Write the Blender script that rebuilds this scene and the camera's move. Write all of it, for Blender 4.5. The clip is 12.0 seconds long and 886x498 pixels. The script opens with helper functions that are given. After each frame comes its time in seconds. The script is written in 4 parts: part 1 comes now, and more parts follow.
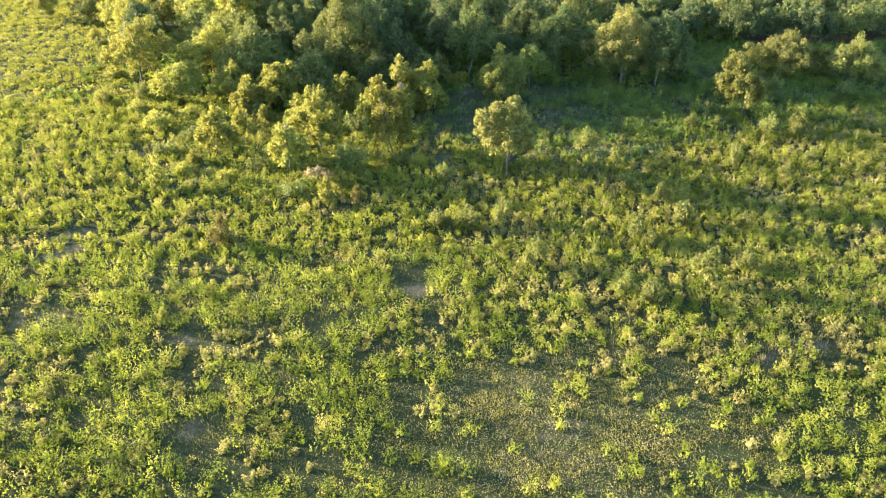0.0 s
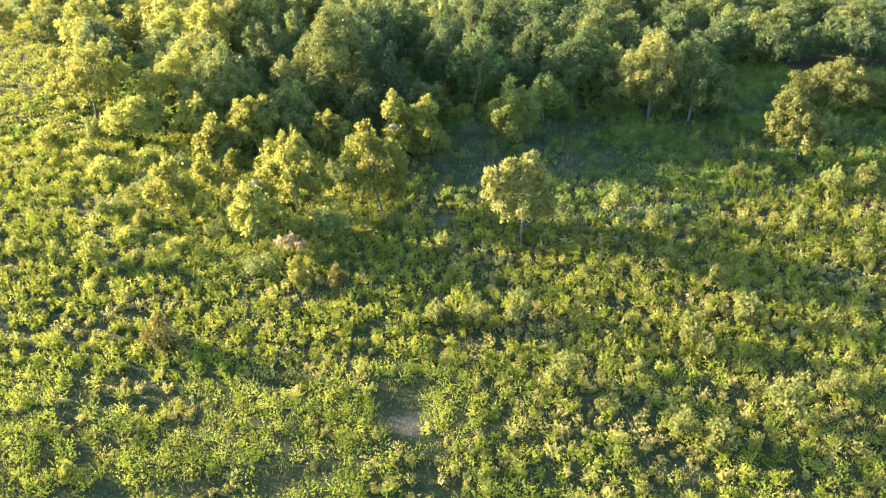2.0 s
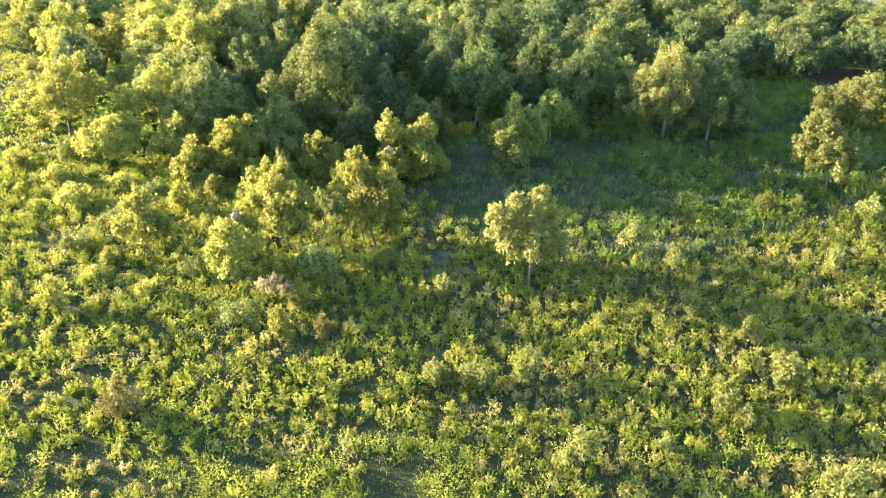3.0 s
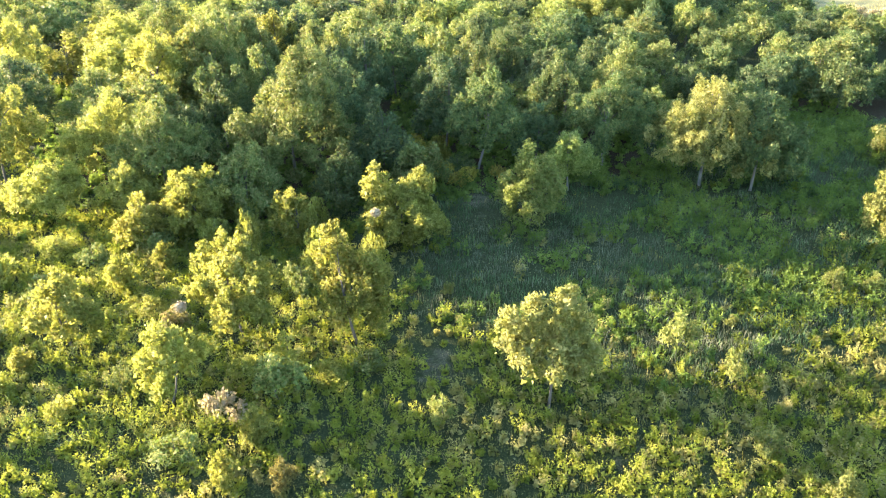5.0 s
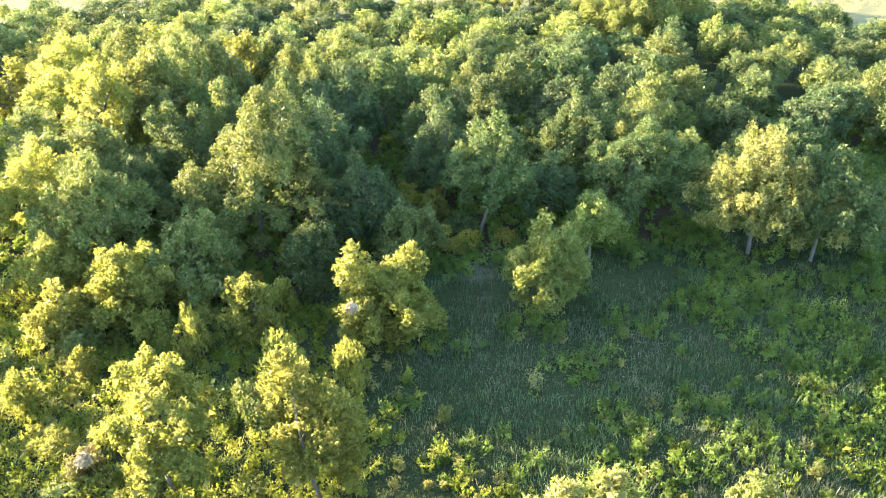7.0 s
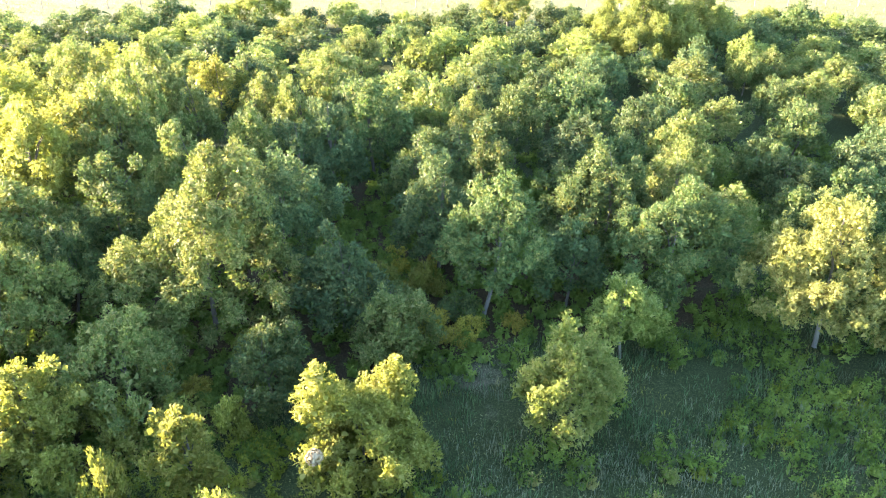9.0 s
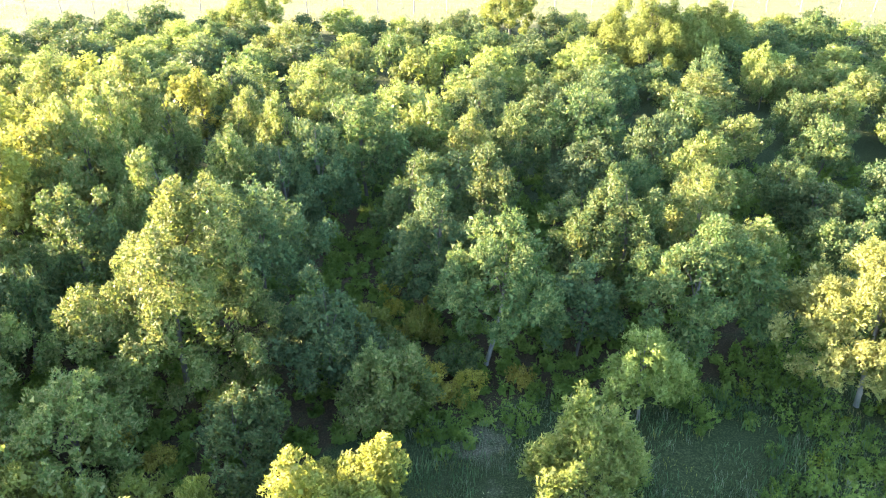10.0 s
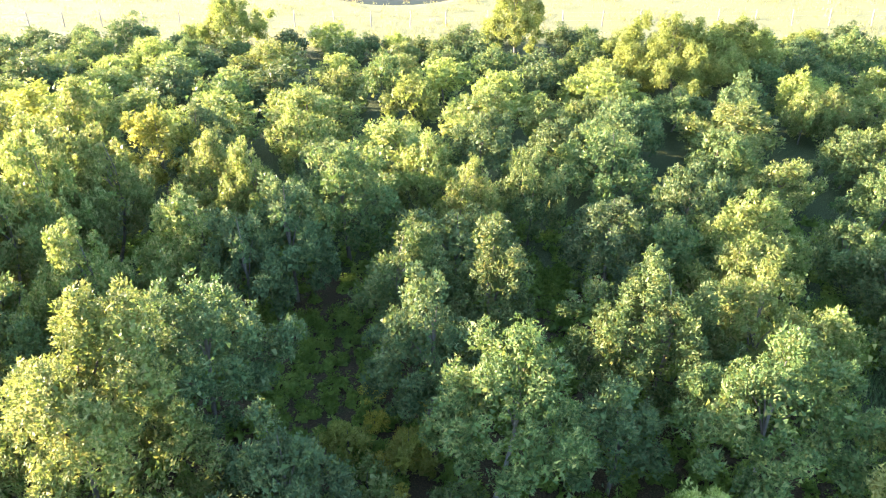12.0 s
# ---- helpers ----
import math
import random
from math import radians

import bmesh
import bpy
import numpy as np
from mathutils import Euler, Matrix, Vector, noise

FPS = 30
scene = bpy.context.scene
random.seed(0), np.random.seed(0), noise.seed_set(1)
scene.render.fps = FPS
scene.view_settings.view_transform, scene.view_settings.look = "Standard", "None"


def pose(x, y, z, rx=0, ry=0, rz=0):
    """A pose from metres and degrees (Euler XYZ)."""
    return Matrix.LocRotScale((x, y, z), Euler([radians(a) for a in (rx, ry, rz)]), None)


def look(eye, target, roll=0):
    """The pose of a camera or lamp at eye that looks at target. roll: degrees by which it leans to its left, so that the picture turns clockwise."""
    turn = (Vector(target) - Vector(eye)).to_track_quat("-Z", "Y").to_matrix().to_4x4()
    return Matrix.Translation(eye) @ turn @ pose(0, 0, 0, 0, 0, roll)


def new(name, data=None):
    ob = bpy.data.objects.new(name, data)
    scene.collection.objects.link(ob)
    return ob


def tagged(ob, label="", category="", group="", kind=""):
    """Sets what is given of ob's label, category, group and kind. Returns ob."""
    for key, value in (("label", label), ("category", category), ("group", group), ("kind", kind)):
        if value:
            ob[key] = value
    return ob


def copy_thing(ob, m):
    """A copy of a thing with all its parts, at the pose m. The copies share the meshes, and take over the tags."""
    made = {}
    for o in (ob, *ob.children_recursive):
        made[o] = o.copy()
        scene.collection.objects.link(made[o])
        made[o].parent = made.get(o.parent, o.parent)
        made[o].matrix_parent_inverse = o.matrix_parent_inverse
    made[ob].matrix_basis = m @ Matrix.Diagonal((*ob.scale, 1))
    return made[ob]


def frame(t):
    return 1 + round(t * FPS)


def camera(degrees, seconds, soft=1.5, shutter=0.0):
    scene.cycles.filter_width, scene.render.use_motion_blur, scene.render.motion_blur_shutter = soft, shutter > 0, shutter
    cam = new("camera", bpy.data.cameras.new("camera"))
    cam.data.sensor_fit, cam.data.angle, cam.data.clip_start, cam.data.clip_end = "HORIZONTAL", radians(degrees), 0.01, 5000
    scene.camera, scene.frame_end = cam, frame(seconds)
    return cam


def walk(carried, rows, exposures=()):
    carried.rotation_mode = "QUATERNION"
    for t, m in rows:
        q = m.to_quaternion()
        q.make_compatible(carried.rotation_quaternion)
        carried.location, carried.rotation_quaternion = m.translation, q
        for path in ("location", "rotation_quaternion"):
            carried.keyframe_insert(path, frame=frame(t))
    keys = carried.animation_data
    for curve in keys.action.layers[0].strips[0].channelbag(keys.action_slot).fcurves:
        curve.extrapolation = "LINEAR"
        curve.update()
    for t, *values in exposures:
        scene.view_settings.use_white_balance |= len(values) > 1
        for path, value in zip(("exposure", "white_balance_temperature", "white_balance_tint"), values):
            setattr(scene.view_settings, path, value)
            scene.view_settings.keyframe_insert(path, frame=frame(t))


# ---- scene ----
cam = camera(60.0, 12.0, soft=1.15)
EYE, TILT, LEAN, TURN = 15.35, -28.79, 0.62, 0.0
ROWS = [
    (0.0, 0.000, 0.000, 0.000, 0.000, 0.000, -0.00),
    (0.5, -0.023, 1.789, 0.905, 0.005, 0.010, -0.04),
    (1.0, -0.033, 3.546, 1.794, 0.005, 0.005, -0.08),
    (1.5, -0.023, 5.262, 2.661, 0.000, 0.019, -0.11),
    (2.0, -0.005, 6.916, 3.497, 0.005, 0.024, -0.14),
    (2.5, -0.000, 8.476, 4.294, 0.005, 0.024, -0.17),
    (4.5, 0.068, 14.565, 7.423, 0.024, 0.044, -0.29),
    (5.0, 0.081, 16.136, 8.217, 0.029, 0.053, -0.33),
    (5.5, 0.108, 17.701, 9.011, 0.029, 0.048, -0.36),
    (6.0, 0.136, 19.245, 9.804, 0.029, 0.034, -0.39),
    (6.5, 0.176, 20.784, 10.598, 0.034, 0.039, -0.41),
    (7.0, 0.222, 22.298, 11.387, 0.039, 0.024, -0.40),
    (9.0, 0.368, 28.012, 14.302, 0.058, 0.010, -0.46),
    (9.5, 0.411, 29.344, 14.980, 0.068, 0.010, -0.47),
    (10.0, 0.446, 30.628, 15.640, 0.073, -0.005, -0.49),
    (10.5, 0.479, 31.918, 16.287, 0.082, 0.010, -0.50),
    (11.0, 0.512, 33.192, 16.965, 0.087, -0.000, -0.52),
    (11.5, 0.532, 34.466, 17.643, 0.087, -0.010, -0.52),
    (12.0, 0.559, 35.719, 18.298, 0.102, -0.010, -0.54),
]
walk(cam, [(t, pose(0, 0, EYE, TILT, LEAN, TURN) @ pose(x, y, z, 90 + pitch, roll, yaw)) for t, x, y, z, yaw, pitch, roll in ROWS],
     exposures=[(0.0, 3.14), (2.5, 3.44), (5.5, 3.8), (7.0, 3.97), (9.5, 4.22), (12.0, 4.12)])

# ---- world, sun, exposure ----
SUN_AZ, SUN_EL = radians(159.5), radians(9.7)
world = bpy.data.worlds.new("sky")
world.use_nodes = True
scene.world = world
wn = world.node_tree
sky = wn.nodes.new("ShaderNodeTexSky")
sky.sky_type, sky.sun_disc = "NISHITA", False
sky.sun_elevation, sky.sun_rotation = SUN_EL, radians(290.5)
sky.air_density, sky.dust_density, sky.ozone_density = 1.0, 1.0, 1.6
wn.links.new(sky.outputs[0], wn.nodes["Background"].inputs[0])
wn.nodes["Background"].inputs[1].default_value = 0.105

sun = new("sun", bpy.data.lights.new("sun", "SUN"))
sun.data.energy, sun.data.angle, sun.data.color = 4.5, radians(0.6), (1.0, 0.79, 0.53)
sun_from = Vector((math.cos(SUN_AZ) * math.cos(SUN_EL), math.sin(SUN_AZ) * math.cos(SUN_EL), math.sin(SUN_EL)))
sun.matrix_world = look(sun_from * 200, (0, 0, 0))


# ---- materials ----
def ramp(nt, fac, stops):
    node = nt.nodes.new("ShaderNodeValToRGB")
    el = node.color_ramp.elements
    while len(el) < len(stops):
        el.new(0.5)
    for e, (at, col) in zip(el, stops):
        e.position, e.color = at, (*col, 1)
    nt.links.new(fac, node.inputs[0])
    return node.outputs[0]


def fresh(name):
    mat = bpy.data.materials.new(name)
    mat.use_nodes = True
    nt = mat.node_tree
    nt.nodes.clear()
    return mat, nt, nt.nodes.new("ShaderNodeOutputMaterial")


def leaf_material(name, low, mid, high, through_share=0.45, rough=0.6, patch=0.35, spread=0.18, tint=(1.45, 1.4, 1.05)):
    """Leaves that let light through; each leaf has a tone of its own, and each plant too."""
    mat, nt, out = fresh(name)
    geo, info = nt.nodes.new("ShaderNodeNewGeometry"), nt.nodes.new("ShaderNodeObjectInfo")
    tex, co = nt.nodes.new("ShaderNodeTexNoise"), nt.nodes.new("ShaderNodeTexCoord")
    tex.inputs["Scale"].default_value = 1.3
    tex.inputs["Detail"].default_value = 3
    nt.links.new(co.outputs["Object"], tex.inputs["Vector"])
    mix = nt.nodes.new("ShaderNodeMix")
    mix.inputs[0].default_value = patch
    nt.links.new(geo.outputs["Random Per Island"], mix.inputs[2])
    clump = nt.nodes.new("ShaderNodeMapRange")
    clump.inputs[1].default_value, clump.inputs[2].default_value = 0.28, 0.72
    nt.links.new(tex.outputs[0], clump.inputs[0])
    nt.links.new(clump.outputs[0], mix.inputs[3])
    col = ramp(nt, mix.outputs[0], [(0.05, low), (0.5, mid), (0.95, high)])
    hsv = nt.nodes.new("ShaderNodeHueSaturation")
    span = nt.nodes.new("ShaderNodeMapRange")
    span.inputs[3].default_value, span.inputs[4].default_value = 1 - spread, 1 + spread
    hue = nt.nodes.new("ShaderNodeMapRange")
    hue.inputs[3].default_value, hue.inputs[4].default_value = 0.493, 0.508
    nt.links.new(info.outputs["Random"], span.inputs[0])
    nt.links.new(info.outputs["Random"], hue.inputs[0])
    nt.links.new(span.outputs[0], hsv.inputs["Value"])
    nt.links.new(hue.outputs[0], hsv.inputs["Hue"])
    nt.links.new(col, hsv.inputs["Color"])
    bsdf, trans, both = nt.nodes.new("ShaderNodeBsdfPrincipled"), nt.nodes.new("ShaderNodeBsdfTranslucent"), nt.nodes.new("ShaderNodeMixShader")
    bsdf.inputs["Roughness"].default_value = rough
    bsdf.inputs["Specular IOR Level"].default_value = 0.2
    both.inputs[0].default_value = through_share
    nt.links.new(hsv.outputs[0], bsdf.inputs["Base Color"])
    warm = nt.nodes.new("ShaderNodeMix")
    warm.data_type, warm.blend_type = "RGBA", "MULTIPLY"
    warm.inputs[0].default_value = 1.0
    warm.inputs[7].default_value = (*tint, 1)
    nt.links.new(hsv.outputs[0], warm.inputs[6])
    nt.links.new(warm.outputs[2], trans.inputs["Color"])
    nt.links.new(bsdf.outputs[0], both.inputs[1])
    nt.links.new(trans.outputs[0], both.inputs[2])
    nt.links.new(both.outputs[0], out.inputs[0])
    return mat


def rough_material(name, stops, scale, bump=0.4, rough=0.9, detail=6.0, stretch=(1, 1, 1)):
    mat, nt, out = fresh(name)
    co, mp = nt.nodes.new("ShaderNodeTexCoord"), nt.nodes.new("ShaderNodeMapping")
    mp.inputs["Scale"].default_value = stretch
    nt.links.new(co.outputs["Object"], mp.inputs["Vector"])
    fine, wide = nt.nodes.new("ShaderNodeTexNoise"), nt.nodes.new("ShaderNodeTexNoise")
    for node, s in ((fine, scale), (wide, scale * 0.13)):
        node.inputs["Scale"].default_value, node.inputs["Detail"].default_value = s, detail
        nt.links.new(mp.outputs[0], node.inputs["Vector"])
    mix = nt.nodes.new("ShaderNodeMix")
    mix.inputs[0].default_value = 0.45
    nt.links.new(fine.outputs[0], mix.inputs[2])
    nt.links.new(wide.outputs[0], mix.inputs[3])
    bsdf, bmp = nt.nodes.new("ShaderNodeBsdfPrincipled"), nt.nodes.new("ShaderNodeBump")
    bmp.inputs["Strength"].default_value, bmp.inputs["Distance"].default_value = bump, 0.03
    bsdf.inputs["Roughness"].default_value = rough
    nt.links.new(fine.outputs[0], bmp.inputs["Height"])
    nt.links.new(bmp.outputs[0], bsdf.inputs["Normal"])
    nt.links.new(ramp(nt, mix.outputs[0], stops), bsdf.inputs["Base Color"])
    nt.links.new(bsdf.outputs[0], out.inputs[0])
    return mat


def ground_material():
    """Short herb mat, bare stony soil where the 'bare' mask is high, dead straw where 'straw' is, leaf litter where 'litter' is."""
    mat, nt, out = fresh("meadow_soil")
    co = nt.nodes.new("ShaderNodeTexCoord")

    def noise_tex(scale, detail=6.0):
        node = nt.nodes.new("ShaderNodeTexNoise")
        node.inputs["Scale"].default_value, node.inputs["Detail"].default_value = scale, detail
        nt.links.new(co.outputs["Object"], node.inputs["Vector"])
        return node.outputs[0]

    def mask(name, wobble, low, high):
        at = nt.nodes.new("ShaderNodeAttribute")
        at.attribute_name = name
        add = nt.nodes.new("ShaderNodeMath")
        add.operation = "ADD"
        nt.links.new(at.outputs["Fac"], add.inputs[0])
        nt.links.new(wobble, add.inputs[1])
        mr = nt.nodes.new("ShaderNodeMapRange")
        mr.inputs[1].default_value, mr.inputs[2].default_value = low, high
        nt.links.new(add.outputs[0], mr.inputs[0])
        return mr.outputs[0]

    def blend(fac, a, b):
        m = nt.nodes.new("ShaderNodeMix")
        m.data_type = "RGBA"
        nt.links.new(fac, m.inputs[0])
        nt.links.new(a, m.inputs[6])
        nt.links.new(b, m.inputs[7])
        return m.outputs[2]

    n_fine, n_mid, n_wide = noise_tex(24.0, 9.0), noise_tex(2.3), noise_tex(0.35)
    herb = blend(n_wide, ramp(nt, n_fine, [(0.32, (0.012, 0.02, 0.007)), (0.5, (0.024, 0.038, 0.012)), (0.68, (0.055, 0.074, 0.024))]),
                 ramp(nt, n_fine, [(0.32, (0.016, 0.022, 0.010)), (0.52, (0.036, 0.046, 0.019)), (0.7, (0.09, 0.096, 0.048))]))
    soil = ramp(nt, n_fine, [(0.32, (0.06, 0.051, 0.036)), (0.52, (0.14, 0.121, 0.088)), (0.7, (0.29, 0.255, 0.2))])
    straw = ramp(nt, n_fine, [(0.3, (0.115, 0.115, 0.055)), (0.55, (0.175, 0.172, 0.09)), (0.75, (0.25, 0.24, 0.14))])
    litter = ramp(nt, n_fine, [(0.3, (0.017, 0.013, 0.008)), (0.55, (0.046, 0.034, 0.019)), (0.75, (0.11, 0.078, 0.042))])
    col = blend(mask("bare", n_mid, 0.95, 1.5), herb, soil)
    col = blend(mask("straw", n_mid, 0.7, 1.1), col, straw)
    col = blend(mask("litter", n_mid, 0.75, 1.1), col, litter)
    bsdf, bmp = nt.nodes.new("ShaderNodeBsdfPrincipled"), nt.nodes.new("ShaderNodeBump")
    bsdf.inputs["Roughness"].default_value = 0.95
    bsdf.inputs["Specular IOR Level"].default_value = 0.15
    bmp.inputs["Strength"].default_value, bmp.inputs["Distance"].default_value = 0.8, 0.06
    nt.links.new(n_fine, bmp.inputs["Height"])
    nt.links.new(bmp.outputs[0], bsdf.inputs["Normal"])
    nt.links.new(col, bsdf.inputs["Base Color"])
    nt.links.new(bsdf.outputs[0], out.inputs[0])
    return mat


SOIL = ground_material()
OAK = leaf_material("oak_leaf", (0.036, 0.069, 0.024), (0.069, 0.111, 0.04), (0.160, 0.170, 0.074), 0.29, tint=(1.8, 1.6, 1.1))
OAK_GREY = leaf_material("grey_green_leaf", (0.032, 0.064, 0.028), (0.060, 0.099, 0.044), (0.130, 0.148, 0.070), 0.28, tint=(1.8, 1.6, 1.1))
# yellow-green leaves, lightened further for sun and haze on the left
OAK_YELLOW = leaf_material("yellow_sunlit_leaf", (0.118, 0.148, 0.032), (0.196, 0.218, 0.052), (0.32, 0.312, 0.118), 0.46, tint=(1.5, 1.4, 1.0))
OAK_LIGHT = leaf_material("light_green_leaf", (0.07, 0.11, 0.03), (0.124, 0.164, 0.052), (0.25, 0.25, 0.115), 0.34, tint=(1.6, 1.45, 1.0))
OAK_RUST_LIT = leaf_material("rust_sunlit_leaf", (0.17, 0.15, 0.03), (0.28, 0.25, 0.05), (0.4, 0.36, 0.1))
PALE = leaf_material("pale_sapling_leaf", (0.112, 0.132, 0.038), (0.178, 0.19, 0.064), (0.30, 0.285, 0.125), 0.4, 0.6)
YOUNG_LEAF = leaf_material("young_oak_leaf", (0.095, 0.125, 0.035), (0.15, 0.175, 0.055), (0.255, 0.25, 0.105), 0.4)
BRIGHT = leaf_material("bright_leaf", (0.10, 0.14, 0.035), (0.165, 0.205, 0.06), (0.25, 0.27, 0.11))
OCHRE = leaf_material("ochre_herb", (0.11, 0.108, 0.032), (0.18, 0.168, 0.054), (0.28, 0.25, 0.1), 0.3, 0.7, 0.75)
SCRUB = leaf_material("scrub_leaf", (0.088, 0.126, 0.015), (0.190, 0.225, 0.034), (0.345, 0.342, 0.076), 0.42, 0.6, 0.75)
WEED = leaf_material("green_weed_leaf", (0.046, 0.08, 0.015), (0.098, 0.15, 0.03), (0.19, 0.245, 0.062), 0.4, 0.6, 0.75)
BLADE = leaf_material("grass_blade", (0.123, 0.140, 0.025), (0.224, 0.225, 0.047), (0.381, 0.340, 0.105), 0.35, 0.6, 0.6)
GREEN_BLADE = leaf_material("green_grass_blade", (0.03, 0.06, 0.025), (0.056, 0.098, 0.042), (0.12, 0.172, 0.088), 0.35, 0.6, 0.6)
GREY_BLADE = leaf_material("grey_grass_blade", (0.08, 0.1, 0.068), (0.15, 0.172, 0.125), (0.29, 0.3, 0.235), 0.35, 0.6, 0.6)
OLIVE = leaf_material("olive_herb_leaf", (0.112, 0.125, 0.038), (0.207, 0.205, 0.071), (0.370, 0.330, 0.158), 0.45, 0.65, 0.75)
LUSH = leaf_material("lush_scrub_leaf", (0.06, 0.095, 0.012), (0.118, 0.153, 0.02), (0.215, 0.23, 0.04), 0.45, 0.65, 0.75)
STRAW = leaf_material("straw_blade", (0.16, 0.15, 0.064), (0.23, 0.212, 0.095), (0.31, 0.285, 0.145), 0.35, 0.7, 0.5)
HERB = leaf_material("low_herb_leaf", (0.10, 0.115, 0.045), (0.19, 0.195, 0.09), (0.36, 0.345, 0.2), 0.25, 0.7, 0.5)
BARK = rough_material("grey_bark", [(0.25, (0.045, 0.04, 0.036)), (0.5, (0.09, 0.082, 0.074)), (0.75, (0.19, 0.178, 0.165))], 9.0, 0.9, 0.9, 6.0, (1, 1, 0.25))
PALE_BARK = rough_material("pale_bark", [(0.25, (0.08, 0.076, 0.072)), (0.5, (0.15, 0.146, 0.142)), (0.75, (0.26, 0.255, 0.25))], 7.0, 0.7, 0.9, 6.0, (1, 1, 0.3))
DRY_LEAF = leaf_material("dry_pinkish_leaf", (0.22, 0.19, 0.13), (0.34, 0.295, 0.21), (0.48, 0.43, 0.33), 0.45, 0.8)
POST = rough_material("weathered_post", [(0.3, (0.12, 0.11, 0.10)), (0.7, (0.3, 0.28, 0.26))], 12.0, 0.5, 0.9, 5.0, (1, 1, 0.2))
WAD = rough_material("bleached_dead_leaf", [(0.3, (0.26, 0.205, 0.13)), (0.7, (0.44, 0.37, 0.26))], 25.0, 0.8)


# ---- mesh helpers ----
def mesh_of(name, verts, faces, mat, smooth=False):
    """A mesh from vertex and equal-sided face arrays."""
    verts, faces = np.asarray(verts, np.float32), np.asarray(faces, np.int32)
    me = bpy.data.meshes.new(name)
    me.vertices.add(len(verts))
    me.vertices.foreach_set("co", verts.ravel())
    me.loops.add(faces.size)
    me.loops.foreach_set("vertex_index", faces.ravel())
    me.polygons.add(len(faces))
    me.polygons.foreach_set("loop_start", np.arange(0, faces.size, faces.shape[1], dtype=np.int32))
    if smooth:
        me.polygons.foreach_set("use_smooth", np.ones(len(faces), bool))
    me.materials.append(mat)
    me.update(calc_edges=True)
    return me


def unit(v):
    return v / np.maximum(np.linalg.norm(v, axis=-1, keepdims=True), 1e-6)


def leaves_at(rng, at, way, length, width, sag=0.12, face_up=0.6, kite=True, facing=None, loose=0.6):
    """Small leaves, one from each place, pointing its way: kite-shaped and slightly folded, or three-cornered."""
    n = len(at)
    ref = unit(rng.normal(0, 1, (n, 3)) * (1 - face_up) + np.array([0, 0, 1.0]) * face_up)
    if facing is not None:
        ref = unit(facing + rng.normal(0, loose, (n, 3)))
    side = unit(np.cross(way, ref))
    up = np.cross(side, way)
    length, width = length[:, None], width[:, None]
    tip = at + way * length - up * length * sag
    if not kite:
        k = rng.uniform(0.0, 0.5, (n, 1))
        b = at + way * length * k + side * width / 2
        d = at + way * length * (0.5 - k) - side * width / 2
        return np.stack([b, tip, d], 1).reshape(-1, 3), np.arange(3 * n, dtype=np.int32).reshape(n, 3)
    b = at + way * length * 0.45 + side * width / 2 + up * width * 0.18
    d = at + way * length * 0.45 - side * width / 2 + up * width * 0.18
    return np.stack([at, b, tip, d], 1).reshape(-1, 3), np.arange(4 * n, dtype=np.int32).reshape(n, 4)


def tube(path, radii, sides=7):
    """A tapered, bent round bar through the path's points."""
    path, verts, faces = [Vector(p) for p in path], [], []
    for i, (p, r) in enumerate(zip(path, radii)):
        along = (path[min(i + 1, len(path) - 1)] - path[max(i - 1, 0)]).normalized()
        s = along.cross(Vector((0.31, 0.95, 0.02))).normalized()
        u = s.cross(along)
        for k in range(sides):
            a = 2 * math.pi * k / sides
            verts.append(p + (s * math.cos(a) + u * math.sin(a)) * r * (1 + 0.12 * math.sin(3 * a + i)))
    for i in range(len(path) - 1):
        for k in range(sides):
            k2 = (k + 1) % sides
            faces.append((i * sides + k, i * sides + k2, (i + 1) * sides + k2, (i + 1) * sides + k))
    return np.array([tuple(v) for v in verts]), faces


def part_mesh(name, me, parent, label=""):
    ob = new(name, me)
    ob.parent = parent
    return tagged(ob, label) if label else ob


# ---- lie of the land ----
def relief(x, y):
    """Height of the ground: shallow humps, more than the ankle nowhere."""
    return (1 - np.clip((y - 98) / 7, 0, 1)) * (0.07 * np.sin(0.11 * x + 0.07 * y + 1.0) * np.cos(0.09 * y - 0.05 * x) + 0.03 * np.sin(0.47 * x + 0.21 * y + 2.0 * np.sin(0.13 * y)) * np.cos(0.39 * y - 0.17 * x + 1.7 * np.sin(0.19 * x))
            + 0.02 * np.sin(1.13 * x - 0.7 * y + 2.0 * np.sin(0.31 * y)) * np.cos(0.9 * y + 0.4 * x + 1.5 * np.sin(0.41 * x)))


def wave(x, y, s, ph=0.0):
    """Smooth uneven field between about -1 and 1, with spots about s metres wide."""
    k = 2.2 / s
    return (np.sin(k * (x + 0.4 * y) + ph) + np.sin(k * (1.27 * y - 0.35 * x) + 2.1 * ph + 1.0) + np.sin(k * 1.9 * (0.7 * x - 0.8 * y) + 0.7 + ph) * 0.7
            + np.sin(k * 2.9 * (0.3 * x + y) + 3.0 * ph) * 0.5 + np.sin(k * 3.7 * (x - 0.2 * y) + 5.0 + ph) * 0.4) / 2.4


